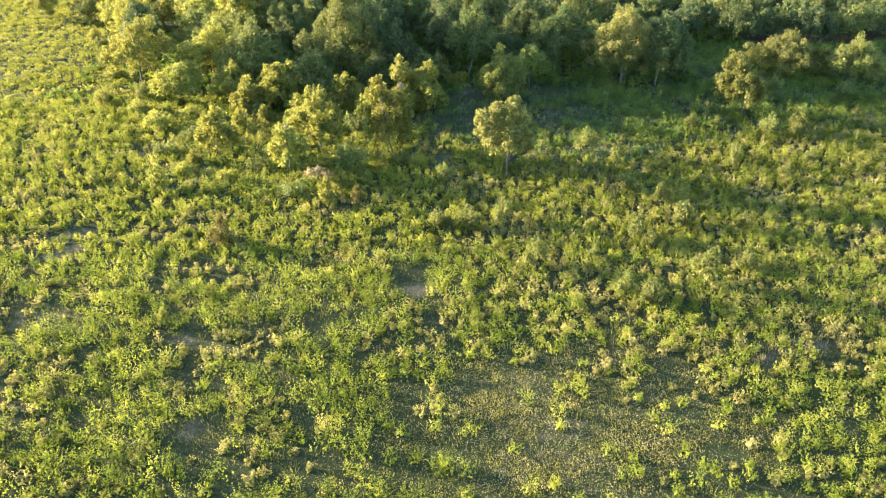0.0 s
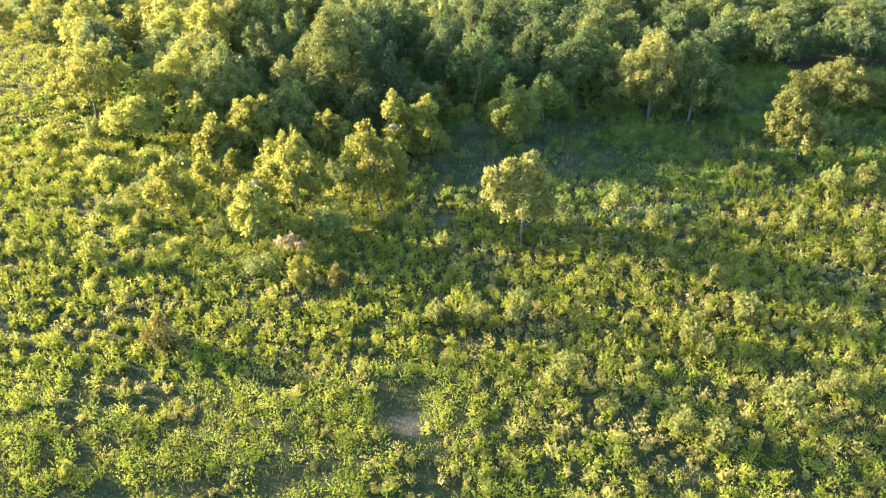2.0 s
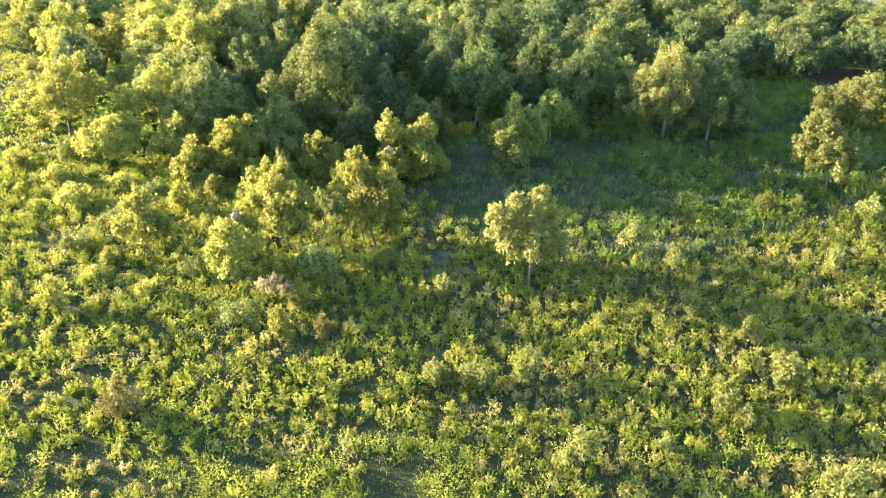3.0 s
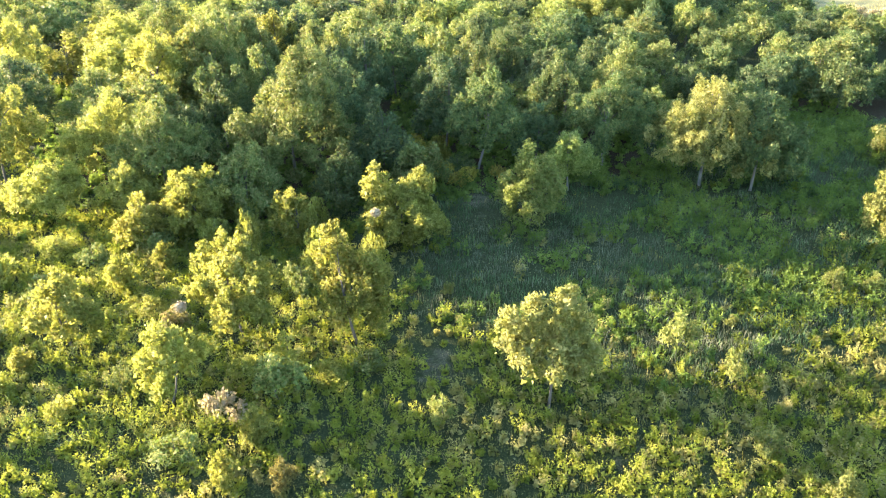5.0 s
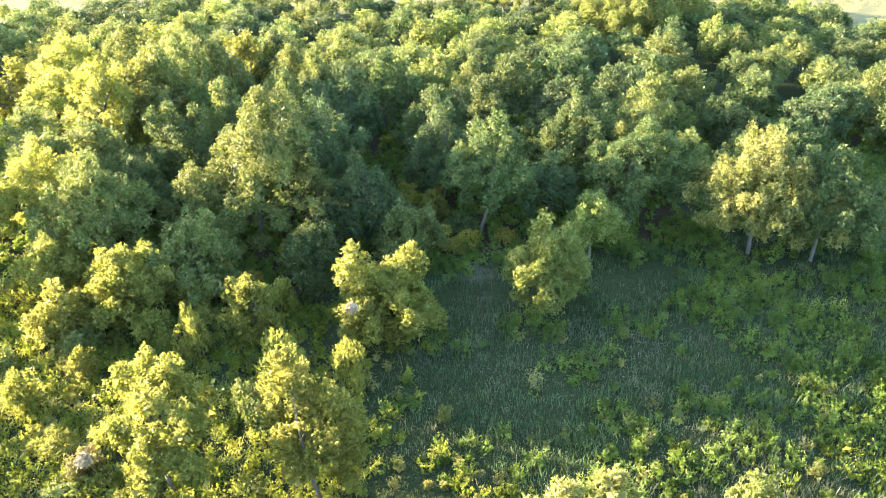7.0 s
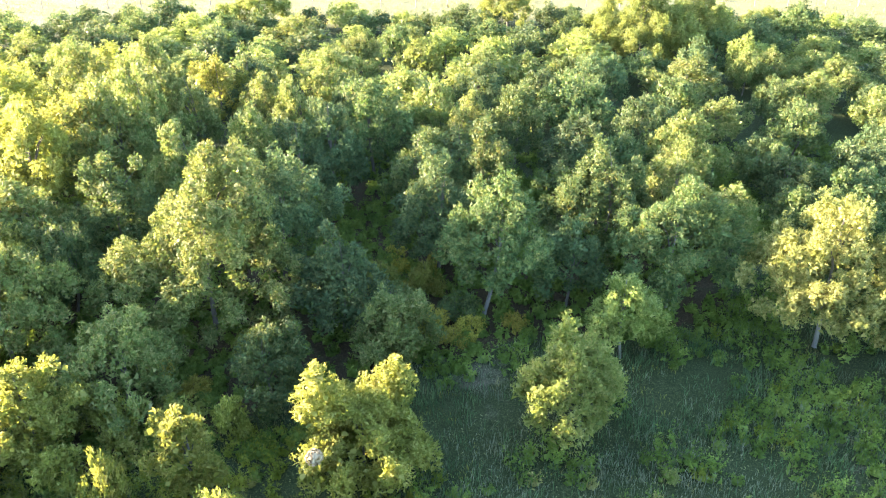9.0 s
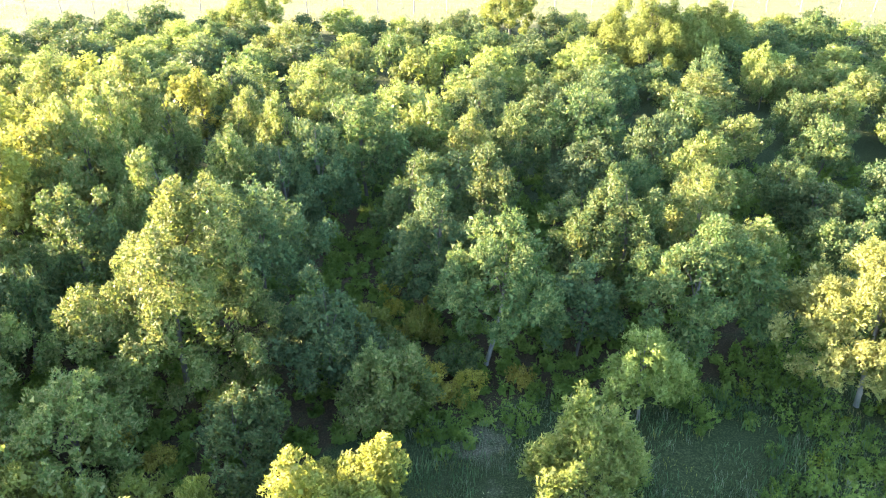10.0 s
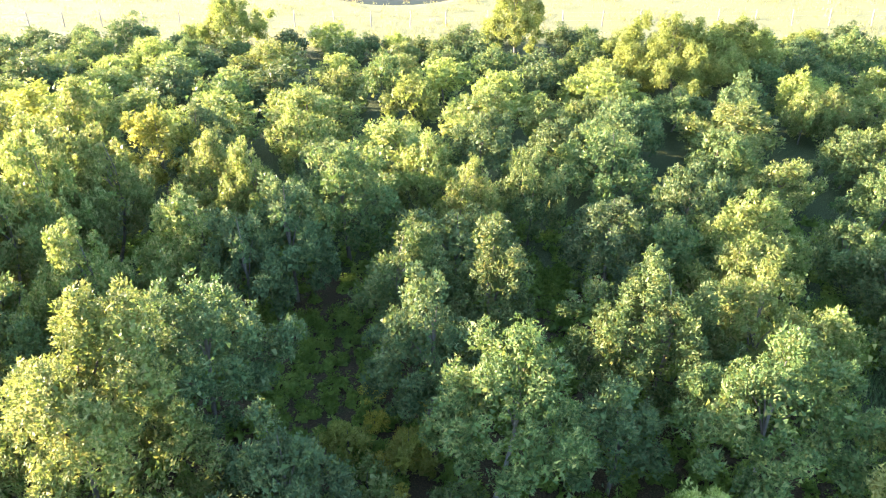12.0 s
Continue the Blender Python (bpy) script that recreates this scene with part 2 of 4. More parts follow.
# bare or thin spots of the meadow: x, y, half width, half depth, how bare
SPOTS = [
    (-16.4, 28.8, 2.0, 2.1, 0.9), (-24.5, 40.7, 1.2, 1.3, 1.0), (-5.9, 24.2, 1.7, 1.6, 0.8), (-1.1, 24.9, 1.0, 1.2, 0.9), (0.8, 24.4, 0.6, 0.8, 0.8),
    (11.3, 21.0, 2.3, 1.2, 0.9), (-9.2, 21.7, 1.0, 1.0, 0.7), (-7.4, 16.7, 1.0, 1.4, 0.7), (-15.0, 23.2, 1.6, 1.1, 0.8), (-5.1, 31.3, 0.8, 0.6, 0.9),
    (18.9, 30.2, 1.2, 0.5, 1.0), (11.8, 17.6, 1.0, 0.6, 0.9), (-10.0, 34.3, 1.2, 0.7, 1.0), (1.3, 49.3, 1.7, 2.1, 0.7), (6.9, 48.6, 1.3, 1.3, 0.45), (4.4, 44.6, 1.6, 1.2, 0.5), (-0.2, 37.6, 1.5, 1.7, 0.7),
    (7.1, 20.2, 1.4, 0.9, 0.6), (12.0, 43.7, 1.6, 0.8, 0.6), (9.5, 26.4, 1.3, 0.5, 0.7), (6.2, 30.5, 1.0, 0.4, 0.8),
]


def bare(x, y):
    b = 0.15 + 0.15 * wave(x, y, 5.0, 0.6) + 0.18 * wave(x, y, 1.7, 2.0)
    for sx, sy, rx, ry, how in SPOTS:
        d = np.hypot((x - sx) / rx, (y - sy) / ry)
        b = np.maximum(b, how * np.clip(1.4 - d, 0, 1) * (0.75 + 0.35 * wave(x, y, 1.1, 3.3)))
    return np.clip(np.maximum(b, 0.5 * thin(x, y)), 0, 1)


def thin(x, y):
    """The worn, mat-covered patch of the meadow near the start."""
    d = np.hypot((x - 3.4) / 4.8, (y - 17.0) / 3.7) + 0.28 * wave(x, y, 2.0, 1.0) + 0.15 * wave(x, y, 0.9, 4.0)
    return np.clip(1.55 - d * 1.1, 0, 1)


def far_edge(x):
    """Where the wood ends and the straw field begins."""
    return 97 + 2.5 * np.sin(x * 0.21) + 0.04 * x - np.interp(x, [-60, -42, -37, 31, 34, 60], [12, 9, 0, 0, 21, 26])


def wood(x, y):
    """1 inside the wood, 0 on the open ground."""
    front = np.interp(x, [-60, -40, -34, -28, -24, -17, -9, -2, 4, 9.5, 11, 13, 17, 19, 24, 40, 60], [130, 97, 82, 69, 60, 51, 45, 50, 51.5, 52, 59, 65, 65, 60, 60, 62, 62])
    return ((y > front) & (y < far_edge(x)) & (np.abs(x) < 0.62 * y)).astype(float)


# ---- ground, pond ----
def build_ground():
    near = np.arange(-60, 60.01, 0.75)
    xs = np.concatenate([[-2600, -1200, -600, -300, -180, -120, -90, -72], near, [72, 90, 120, 180, 300, 600, 1200, 2600]])
    ys = np.concatenate([[-2600, -1200, -500, -200, -80, -30, -10, 0], np.arange(6, 125.01, 0.75), [132, 142, 156, 175, 200, 240, 300, 400, 600, 1200, 2600]])
    gx, gy = np.meshgrid(xs, ys)
    gz = relief(gx, gy) * np.clip(1.5 - np.hypot(gx, gy - 60) / 120, 0, 1)
    dip = np.clip(1.1 - np.hypot((gx + 4.4) / 9.0, (gy - 126.5) / 13.7), 0, 0.4)
    gz = gz - 2.0 * dip
    nx = len(xs)
    idx = np.arange(nx * len(ys)).reshape(len(ys), nx)
    faces = np.stack([idx[:-1, :-1], idx[:-1, 1:], idx[1:, 1:], idx[1:, :-1]], -1).reshape(-1, 4)
    me = mesh_of("ground", np.stack([gx, gy, gz], -1).reshape(-1, 3), faces, SOIL, True)
    inside = wood(gx, gy)
    masks = {
        "bare": np.where(inside > 0, 0.1, bare(gx, gy)),
        "straw": np.clip((gy - np.minimum(97, far_edge(gx))) / 4, 0, 1) * (np.abs(gx) < 200) * 0.75 + 0.05,
        "litter": inside * 0.62 * (gy < 64),
    }
    for name, field in masks.items():
        at = me.attributes.new(name, "FLOAT", "POINT")
        at.data.foreach_set("value", field.ravel().astype(np.float32))
    tagged(new("ground", me), "meadow soil with herb mat, bare spots and straw", "ground", kind="structure")


build_ground()


def build_pond():
    ring = [(-4.4 + 9.6 * math.cos(a), 126.5 + 14.5 * math.sin(a), -0.22)
            for a in np.linspace(0, 2 * math.pi, 64, endpoint=False)]
    mat, nt, out = fresh("pond_dark_reflection")
    b, n, bp = nt.nodes.new("ShaderNodeBsdfPrincipled"), nt.nodes.new("ShaderNodeTexNoise"), nt.nodes.new("ShaderNodeBump")
    # dull and dark, in place of the trees that the water would mirror
    b.inputs["Base Color"].default_value = (0.02, 0.024, 0.018, 1)
    b.inputs["Roughness"].default_value = 0.6
    b.inputs["Specular IOR Level"].default_value = 0.06
    n.inputs["Scale"].default_value = 6.0
    bp.inputs["Strength"].default_value = 0.12
    nt.links.new(n.outputs[0], bp.inputs["Height"])
    nt.links.new(bp.outputs[0], b.inputs["Normal"])
    nt.links.new(b.outputs[0], out.inputs[0])
    bm = bmesh.new()
    bm.faces.new([bm.verts.new(p) for p in ring])
    bmesh.ops.triangulate(bm, faces=bm.faces[:])
    me = bpy.data.meshes.new("pond")
    bm.to_mesh(me)
    me.materials.append(mat)
    tagged(new("pond", me), "shallow pond in a dip of the field, tree reflections as dull dark colour", "pond", kind="structure")


build_pond()


# ---- trees ----
def lobes_for(rng, height, radius, foot, count, lean):
    """Masses that make up a crown: an inner body, upright shoots side by side under an uneven dome, and drooping boughs below them."""
    tall, turn, ph = height - foot, rng.uniform(0, 6.28), rng.uniform(0, 6.28, 3)
    unit_size = 0.22 + 0.055 * radius
    made = [(lean[0] * 0.4, lean[1] * 0.4, foot + tall * 0.42, radius * 0.6, radius * 0.6, tall * 0.36)]
    n = max(4, int(count * 0.62 * (radius / unit_size) ** 2))
    for i in range(n):
        k = math.sqrt((i + 0.5) / n)
        a = turn + 2.4 * i + rng.uniform(-0.3, 0.3)
        uneven = 1 + 0.13 * math.sin(2 * a + ph[0]) + 0.1 * math.sin(3 * a + ph[1])
        size = unit_size * rng.uniform(0.68, 1.2)
        half = size * rng.uniform(1.3, 2.4)
        bough = 1 + 0.1 * math.sin(2 * a + ph[2] + 3 * k) + 0.07 * math.sin(5 * a + ph[1])
        top = min(height * 1.04, foot + tall * (0.36 + 0.64 * (1 - (0.96 * k) ** 1.7)) * bough * (1 + rng.uniform(-0.16, 0.05)))
        out = max(0.0, radius * k * uneven - size * 0.5)
        e = (top - foot) / tall
        made.append((out * math.cos(a) + lean[0] * e, out * math.sin(a) + lean[1] * e, top - half, size, size, half))
    for i in range(int(n * 0.85)):
        k = (i + 0.5) / (n * 0.85)
        a = turn + 1.0 + 2.4 * i + rng.uniform(-0.4, 0.4)
        uneven = 1 + 0.13 * math.sin(2 * a + ph[0]) + 0.1 * math.sin(3 * a + ph[1])
        size = unit_size * rng.uniform(0.65, 1.15)
        z = foot + size * 0.5 + tall * 0.48 * k
        out = max(0.0, radius * uneven * (0.7 + 0.36 * k) * rng.uniform(0.6, 1.06) - size * 0.6)
        made.append((out * math.cos(a) + lean[0] * 0.4 * k, out * math.sin(a) + lean[1] * 0.4 * k, z, size, size, size * rng.uniform(0.65, 1.0)))
    return made


def crown_mesh(name, rng, lobes, leaf, mat, foot=0.0, dense=1.0, kite=True):
    """Leafy shoots that stand close together all over the skin of the lobes; each shoot is a knob of leaves that face outwards."""
    L = np.array(lobes)
    gap, low = leaf * 2.3, max(0.1, foot * 0.75)
    mids, ups, rads = [], [], []
    for i, lobe in enumerate(L):
        r, h = lobe[3], lobe[5]
        n = max(4, int((5.0 if i == 0 else 8.0) * (r * r + r * h) / gap ** 2))
        k = np.arange(n) + rng.uniform(0.2, 0.8)
        z = 1 - 2 * k / n
        a = 2.39996 * k + rng.uniform(0, 6.28)
        flat = np.sqrt(np.maximum(1 - z * z, 0))
        way = unit(np.stack([flat * np.cos(a), flat * np.sin(a), z], 1) + rng.normal(0, 0.2, (n, 3)))
        mid = lobe[:3] + way * np.maximum(lobe[3:6] - leaf * 0.9, 0.04) * rng.uniform(0.82, 1.22, (n, 1))
        mid[:, :2] = lobe[:2] + (mid[:, :2] - lobe[:2]) * (1 - 0.58 * np.maximum(way[:, 2:], 0))
        keep = (way[:, 2] > -0.5) & (mid[:, 2] > low) & (rng.random(n) < 0.82)
        for j, other in enumerate(L):
            if j != i:
                keep &= np.linalg.norm((mid - other[:3]) / other[3:6], axis=1) > 0.8
        mids.append(mid[keep])
        ups.append(unit(way / lobe[3:6])[keep])
        rads.append(gap * rng.uniform(0.42, 0.82, keep.sum()))
    mid, normal, rad = np.concatenate(mids), np.concatenate(ups), np.concatenate(rads)
    axis = unit(normal * 0.6 + np.array([0, 0, 0.75]) + rng.normal(0, 0.15, normal.shape))
    per = int(30 * dense)
    c, ax, nm, rd = (np.repeat(v, per, 0) for v in (mid, axis, normal, rad))
    n = len(c)
    out = unit(rng.normal(0, 0.75, (n, 3)) + ax * 0.8 + nm * 0.35)
    p = c + out * rd[:, None] * rng.uniform(0.5, 1.15, (n, 1)) + ax * rd[:, None] * 0.5 * np.maximum(0, (out * ax).sum(1, keepdims=True))
    round_it = unit(np.cross(ax, rng.normal(0, 1, (n, 3))) + out * 0.5)
    ways = unit(round_it * 0.8 + ax * rng.uniform(0.15, 1.1, (n, 1)))
    size = leaf * rng.uniform(0.7, 1.25, n)
    v, f = leaves_at(rng, p - ways * size[:, None] * 0.4, ways, size, size * (rng.uniform(0.28, 0.44, n) if kite else rng.uniform(0.3, 0.48, n)), 0.16, 0.5, kite, unit(out * 0.8 + nm * 0.4 + np.array([0, 0, 0.15])), 0.34)
    # larger leaves behind the shoots, added to stop light leaking through the crown
    m = 5
    q, back = np.repeat(mid - normal * rad[:, None] * 1.1, m, 0), np.repeat(normal, m, 0)
    q = q + rng.normal(0, gap * 0.4, q.shape)
    q[:, 2] = np.maximum(q[:, 2], low)
    big = leaf * rng.uniform(1.3, 1.9, len(q))
    w = unit(np.cross(back, rng.normal(0, 1, q.shape)))
    v2, f2 = leaves_at(rng, q - w * big[:, None] * 0.5, w, big, big * 0.75, 0.12, 0.5, kite, back, 0.5)
    return mesh_of(name, np.concatenate([v, v2]), np.concatenate([f, f2 + len(v)]), mat)


def make_tree(label, height, radius, mat, seed, foot=None, count=1.0, leaf=0.14, lean=(0.0, 0.0), thick=None, limbs=5, category="tree", name="oak_tree", group="trees of the wood", dense=1.0, kite=True, more=(), bark=None):
    rng = np.random.default_rng(seed)
    foot = height * 0.2 if foot is None else foot
    thick = 0.013 * height if thick is None else thick
    root = tagged(new(name), label, category, group)
    lobes = lobes_for(rng, height, radius, foot, count, lean) + [(dx, dy, z, r, r, r * 1.35) for dx, dy, z, r in more]
    bend = rng.normal(0, 0.05 * height, 2)
    path = [(0, 0, -0.25), (0, 0, 0.05)]
    for k in (0.2, 0.45, 0.7, 0.88):
        path.append((lean[0] * k + bend[0] * math.sin(k * 3), lean[1] * k + bend[1] * math.sin(k * 2.6), height * k))
    v, f = tube(path, [thick * s for s in (1.5, 1.25, 0.95, 0.72, 0.42, 0.15)], 8)
    part_mesh("trunk", mesh_of("trunk", v, f, bark or BARK, True), root)
    for i in range(min(limbs, len(lobes) - 1)):
        lobe = lobes[1 + i]
        k = min(0.72, max(0.16, (lobe[2] - 0.3 * radius) / height * 0.75))
        s = Vector((lean[0] * k + bend[0] * math.sin(k * 3), lean[1] * k + bend[1] * math.sin(k * 2.6), height * k))
        e = Vector(lobe[:3])
        m = s.lerp(e, 0.5) + Vector((0, 0, 0.12 * radius))
        v, f = tube([s, m, e], [thick * 0.5, thick * 0.33, thick * 0.1], 5)
        part_mesh("limb", mesh_of("limb", v, f, BARK, True), root)
    part_mesh("crown", crown_mesh("crown", rng, lobes, leaf, mat, foot, dense, kite), root)
    return root


def stand(ob, x, y):
    ob.location = (x, y, float(relief(x, y)))
    return ob


# trees that stand free or at the edge of the wood: x, y, height, radius, crown's foot, leaves, lean, words
OWN = [
    (3.0, 35.4, 3.1, 1.4, 1.5, PALE, (0.0, 0.1), "small pale-leaved tree standing alone in the meadow"),
    (-2.9, 38.6, 3.75, 1.3, 0.5, OAK_YELLOW, (-0.5, 0.9), "narrow yellow-green young oak beside the grove"),
    (-6.6, 38.8, 3.2, 1.65, 1.3, OAK_YELLOW, (-0.6, 1.7), "leaning yellow-green oak with a bare dark trunk"),
    (-5.9, 44.8, 2.9, 0.85, 0.3, OAK_YELLOW, (-0.2, 0.5), "slim young oak with yellow-green leaves"),
    (-1.75, 45.7, 2.6, 1.75, 0.3, OAK_YELLOW, (0, 0.3), "broad bushy oak with two lit tops"),
    # next two: brighter leaf colour makes up for sunlight that misses them
    (3.6, 47.3, 3.0, 1.5, 0.45, BRIGHT, (-0.1, 0.2), "young light green oak at the edge of the clearing"),
    (5.65, 50.6, 3.1, 1.15, 0.8, BRIGHT, (0.0, 0.2), "slender yellow-green young oak close to the wood's edge"),
    (11.9, 51.2, 5.0, 2.75, 1.25, PALE, (0.1, 0.4), "round-crowned oak with sunlit pale yellow-green leaves"),
    (14.1, 50.6, 4.4, 2.3, 1.3, OAK, (0.3, 0.5), "shaded oak with a pale forked trunk"),
    (17.6, 43.8, 3.6, 1.5, 1.1, YOUNG_LEAF, (-0.5, 0.9), "small pale round tree on a slim bare stem"),
    (23.6, 52.6, 2.9, 2.6, 0.8, YOUNG_LEAF, (0.0, 0.3), "low wide-spreading tree at the clearing's side"),
    (27.4, 50.8, 3.1, 2.0, 0.6, YOUNG_LEAF, (0.0, 0.2), "rounded sunlit tree beside the clearing"),
    (-8.0, 35.7, 2.6, 1.1, 1.2, OAK_YELLOW, (0.1, 0.1), "little thin-stemmed yellow oak in the scrub"),
    (-4.9, 35.7, 1.95, 0.75, 0.4, OAK_LIGHT, (0.0, 0.0), "small green bush oak in the scrub"),
    (-12.2, 38.5, 2.7, 1.05, 0.8, OAK_YELLOW, (0, 0.3), "yellow-leaved oak at the meadow's edge"),
    (-4.95, 37.5, 1.4, 0.42, 0.1, OAK_YELLOW, (0.0, 0.0), "slim yellow sapling under the oaks"),
    (-10.2, 46.4, 3.1, 1.45, 0.4, OAK_YELLOW, (-0.1, 0.1), "bushy young oak with lit tops"),
    (-13.4, 47.8, 2.7, 1.3, 0.5, OAK_YELLOW, (0.0, 0.0), "bushy young oak in the grove's edge"),
    (-12.0, 45.0, 2.5, 1.0, 0.4, OAK_YELLOW, (0.0, 0.1), "upright bushy oak beside the grove"),
    (-8.7, 48.3, 3.2, 1.95, 0.2, OAK_LIGHT, (0.0, 0.2), "bushy green oak in the shade of the grove"),
    (-20.6, 51.1, 4.7, 2.1, 1.4, OAK_YELLOW, (0.4, 0.4), "tall slim-trunked oak at the grove's corner"),
    (-17.1, 47.5, 2.8, 1.55, 0.9, OAK_YELLOW, (0.5, 0.3), "rust-tinged small oak on a forked trunk"),
    (-3, 51.9, 3.9, 1.55, 0.4, OAK_GREY, (0, 0.1), "dark grey-green oak at the wood's edge"),
    (-1.3, 50.5, 2.6, 1.35, 0.2, OAK_LIGHT, (0, 0.3), "low green oak bush beside the clearing"),
    (-4.6, 48.6, 2.7, 1.25, 0.1, OAK, (0, 0.1), "low green oak bush in the shade"),
    (-7.2, 52.1, 5.6, 2.95, 0.5, OAK_LIGHT, (0.3, 0.7), "large domed oak with a sunlit flank"),
    (-5.5, 55.1, 5.3, 2.15, 1.2, OAK_GREY, (0.0, 0.0), "tall oak behind the domed one"),
    (7.7, 53.2, 4.5, 2.1, 1.7, OAK, (0.3, 0.5), "large oak with a pale trunk and lit tops"),
    (5.8, 56.3, 5.1, 2.2, 0.8, OAK, (0.0, 0.3), "wide-topped oak in the second row of the wood"),
    (8.5, 56.9, 4.5, 1.8, 0.8, OAK_LIGHT, (0.0, 0.2), "rounded oak behind the pale-trunked one"),
    (4.4, 53.6, 3.5, 1.3, 0.6, OAK_GREY, (0.0, 0.2), "dark young oak in the wood's front row"),
    (1.6, 53.1, 4.7, 1.85, 1.6, OAK, (0.4, 0.7), "front-row oak with a pale trunk"),
    (1.8, 58.6, 4.7, 1.45, 0.9, OAK, (0, 0.3), "oak with a lit spire of leaves"),
    (0.0, 56.0, 4.6, 1.7, 0.8, OAK_GREY, (0.0, 0.3), "grey-green oak beside a dark gap"),
    (-0.5, 59.3, 4.5, 1.7, 0.9, OAK, (0, 0.3), "oak with lit tops in the wood's front rows"),
    (-11.4, 55.9, 4.7, 1.8, 1.0, OAK, (0.0, 0.3), "tall oak over the grove"),
    (-12.6, 49.9, 4.8, 2.3, 0.5, OAK_LIGHT, (0, 0.3), "broad oak of the grove"),
    (-15.6, 51.7, 4.2, 2.2, 0.8, OAK_YELLOW, (0.0, 0.3), "yellow-green oak at the grove's sunlit side"),
    (5.1, 92.3, 6.7, 2.3, 0.5, BRIGHT, (0.0, 0.0), "tall narrow bright green tree at the far edge"),
    (14.0, 85.0, 5.0, 3.9, 0.2, BRIGHT, (0.0, 0.0), "broad bright yellow-green thicket tree"),
    (18.4, 88.2, 4.2, 2.6, 0.2, BRIGHT, (0.0, 0.0), "bright green bushy tree beside the thicket"),
    (-15.0, 95.6, 4.2, 2.5, 0.4, BRIGHT, (0.0, 0.0), "taller light green tree at the wood's far edge"),
]
# masses that stand out of single crowns: offset, height, size
TOPS = {
    "broad bushy oak with two lit tops": [(-0.95, 0.0, 2.35, 0.6), (-1.0, 0.05, 2.85, 0.36), (0.75, 1.1, 1.95, 0.52), (0.8, 1.2, 2.3, 0.3)],
    "narrow yellow-green young oak beside the grove": [(-0.75, 0.8, 3.0, 0.55), (-0.7, 0.9, 3.4, 0.36), (0.55, 0.2, 2.3, 0.6)],
    "small pale-leaved tree standing alone in the meadow": [(-1.25, -0.1, 2.95, 0.34), (-1.1, -0.1, 2.4, 0.42), (-0.55, 0.1, 3.3, 0.34), (-0.5, 0.0, 2.7, 0.4), (0.3, 0.1, 3.5, 0.4), (0.4, 0.1, 2.9, 0.45), (0.75, 0.2, 2.65, 0.38), (0.1, -0.5, 2.3, 0.42), (-0.75, -0.4, 1.9, 0.38), (0.9, -0.2, 2.0, 0.4), (0.5, -0.5, 1.8, 0.35)],
    "young light green oak at the edge of the clearing": [(-0.25, 0.2, 2.9, 0.36), (-0.2, 0.2, 3.2, 0.26), (0.5, 0.2, 2.35, 0.42), (0.9, 0.0, 1.7, 0.45), (-0.95, 0.0, 1.8, 0.42)],
    # the mass at (0.2, -0.7) is added to shade the young oak
    "large domed oak with a sunlit flank": [(0.2, 1.1, 5.3, 0.55), (1.1, 1.2, 5.25, 0.55), (1.5, 0.2, 4.3, 0.7), (0.2, -0.7, 4.5, 0.7), (1.0, -1.0, 4.0, 0.7), (-2.2, -0.6, 2.6, 0.7)],
    "oak with a lit spire of leaves": [(0.0, 0.2, 4.3, 0.42), (0.5, -0.6, 3.6, 0.5)],
    "front-row oak with a pale trunk": [(0.6, 0.6, 4.1, 0.55), (0.9, -0.2, 3.3, 0.5)],
}
# bleached wads caught in crowns: offset, height
WADS = {"broad bushy oak with two lit tops": (-0.9, -1.45, 2.0), "leaning yellow-green oak with a bare dark trunk": (-1.75, -0.4, 1.6)}
placed = []
for i, (x, y, h, r, foot, mat, lean, words) in enumerate(OWN):
    tree = stand(make_tree(words, h, r, mat, 100 + i, foot * 0.8, 0.3 if "alone" in words else 0.6 if mat is PALE and y < 46 else 1.4 if 43 < y < 52 and r < 1.8 else 0.95 if y < 47 else 1.0, 0.118, lean, group="", dense=1.05 if y < 47 else 0.9, kite=y < 47, more=TOPS.get(words, ()), bark=PALE_BARK if 1 < x < 16 and 50 < y < 53.5 else None), x, y)
    placed.append((x, y, r))
    if words in WADS:
        wad = np.random.default_rng(55 + i)
        q = unit(wad.normal(0, 1, (700, 3)))
        v, f = leaves_at(wad, q * wad.uniform(0.06, 0.21, (700, 1)) * np.array([1, 1, 0.85]) + np.array(WADS[words]), unit(np.cross(q, wad.normal(0, 1, (700, 3)))), wad.uniform(0.05, 0.11, 700), wad.uniform(0.03, 0.06, 700), facing=q, loose=0.6)
        part_mesh("dead_leaf_wad", mesh_of("dead_leaf_wad", v, f, WAD), tree, "bleached beige cluster of dead leaves")

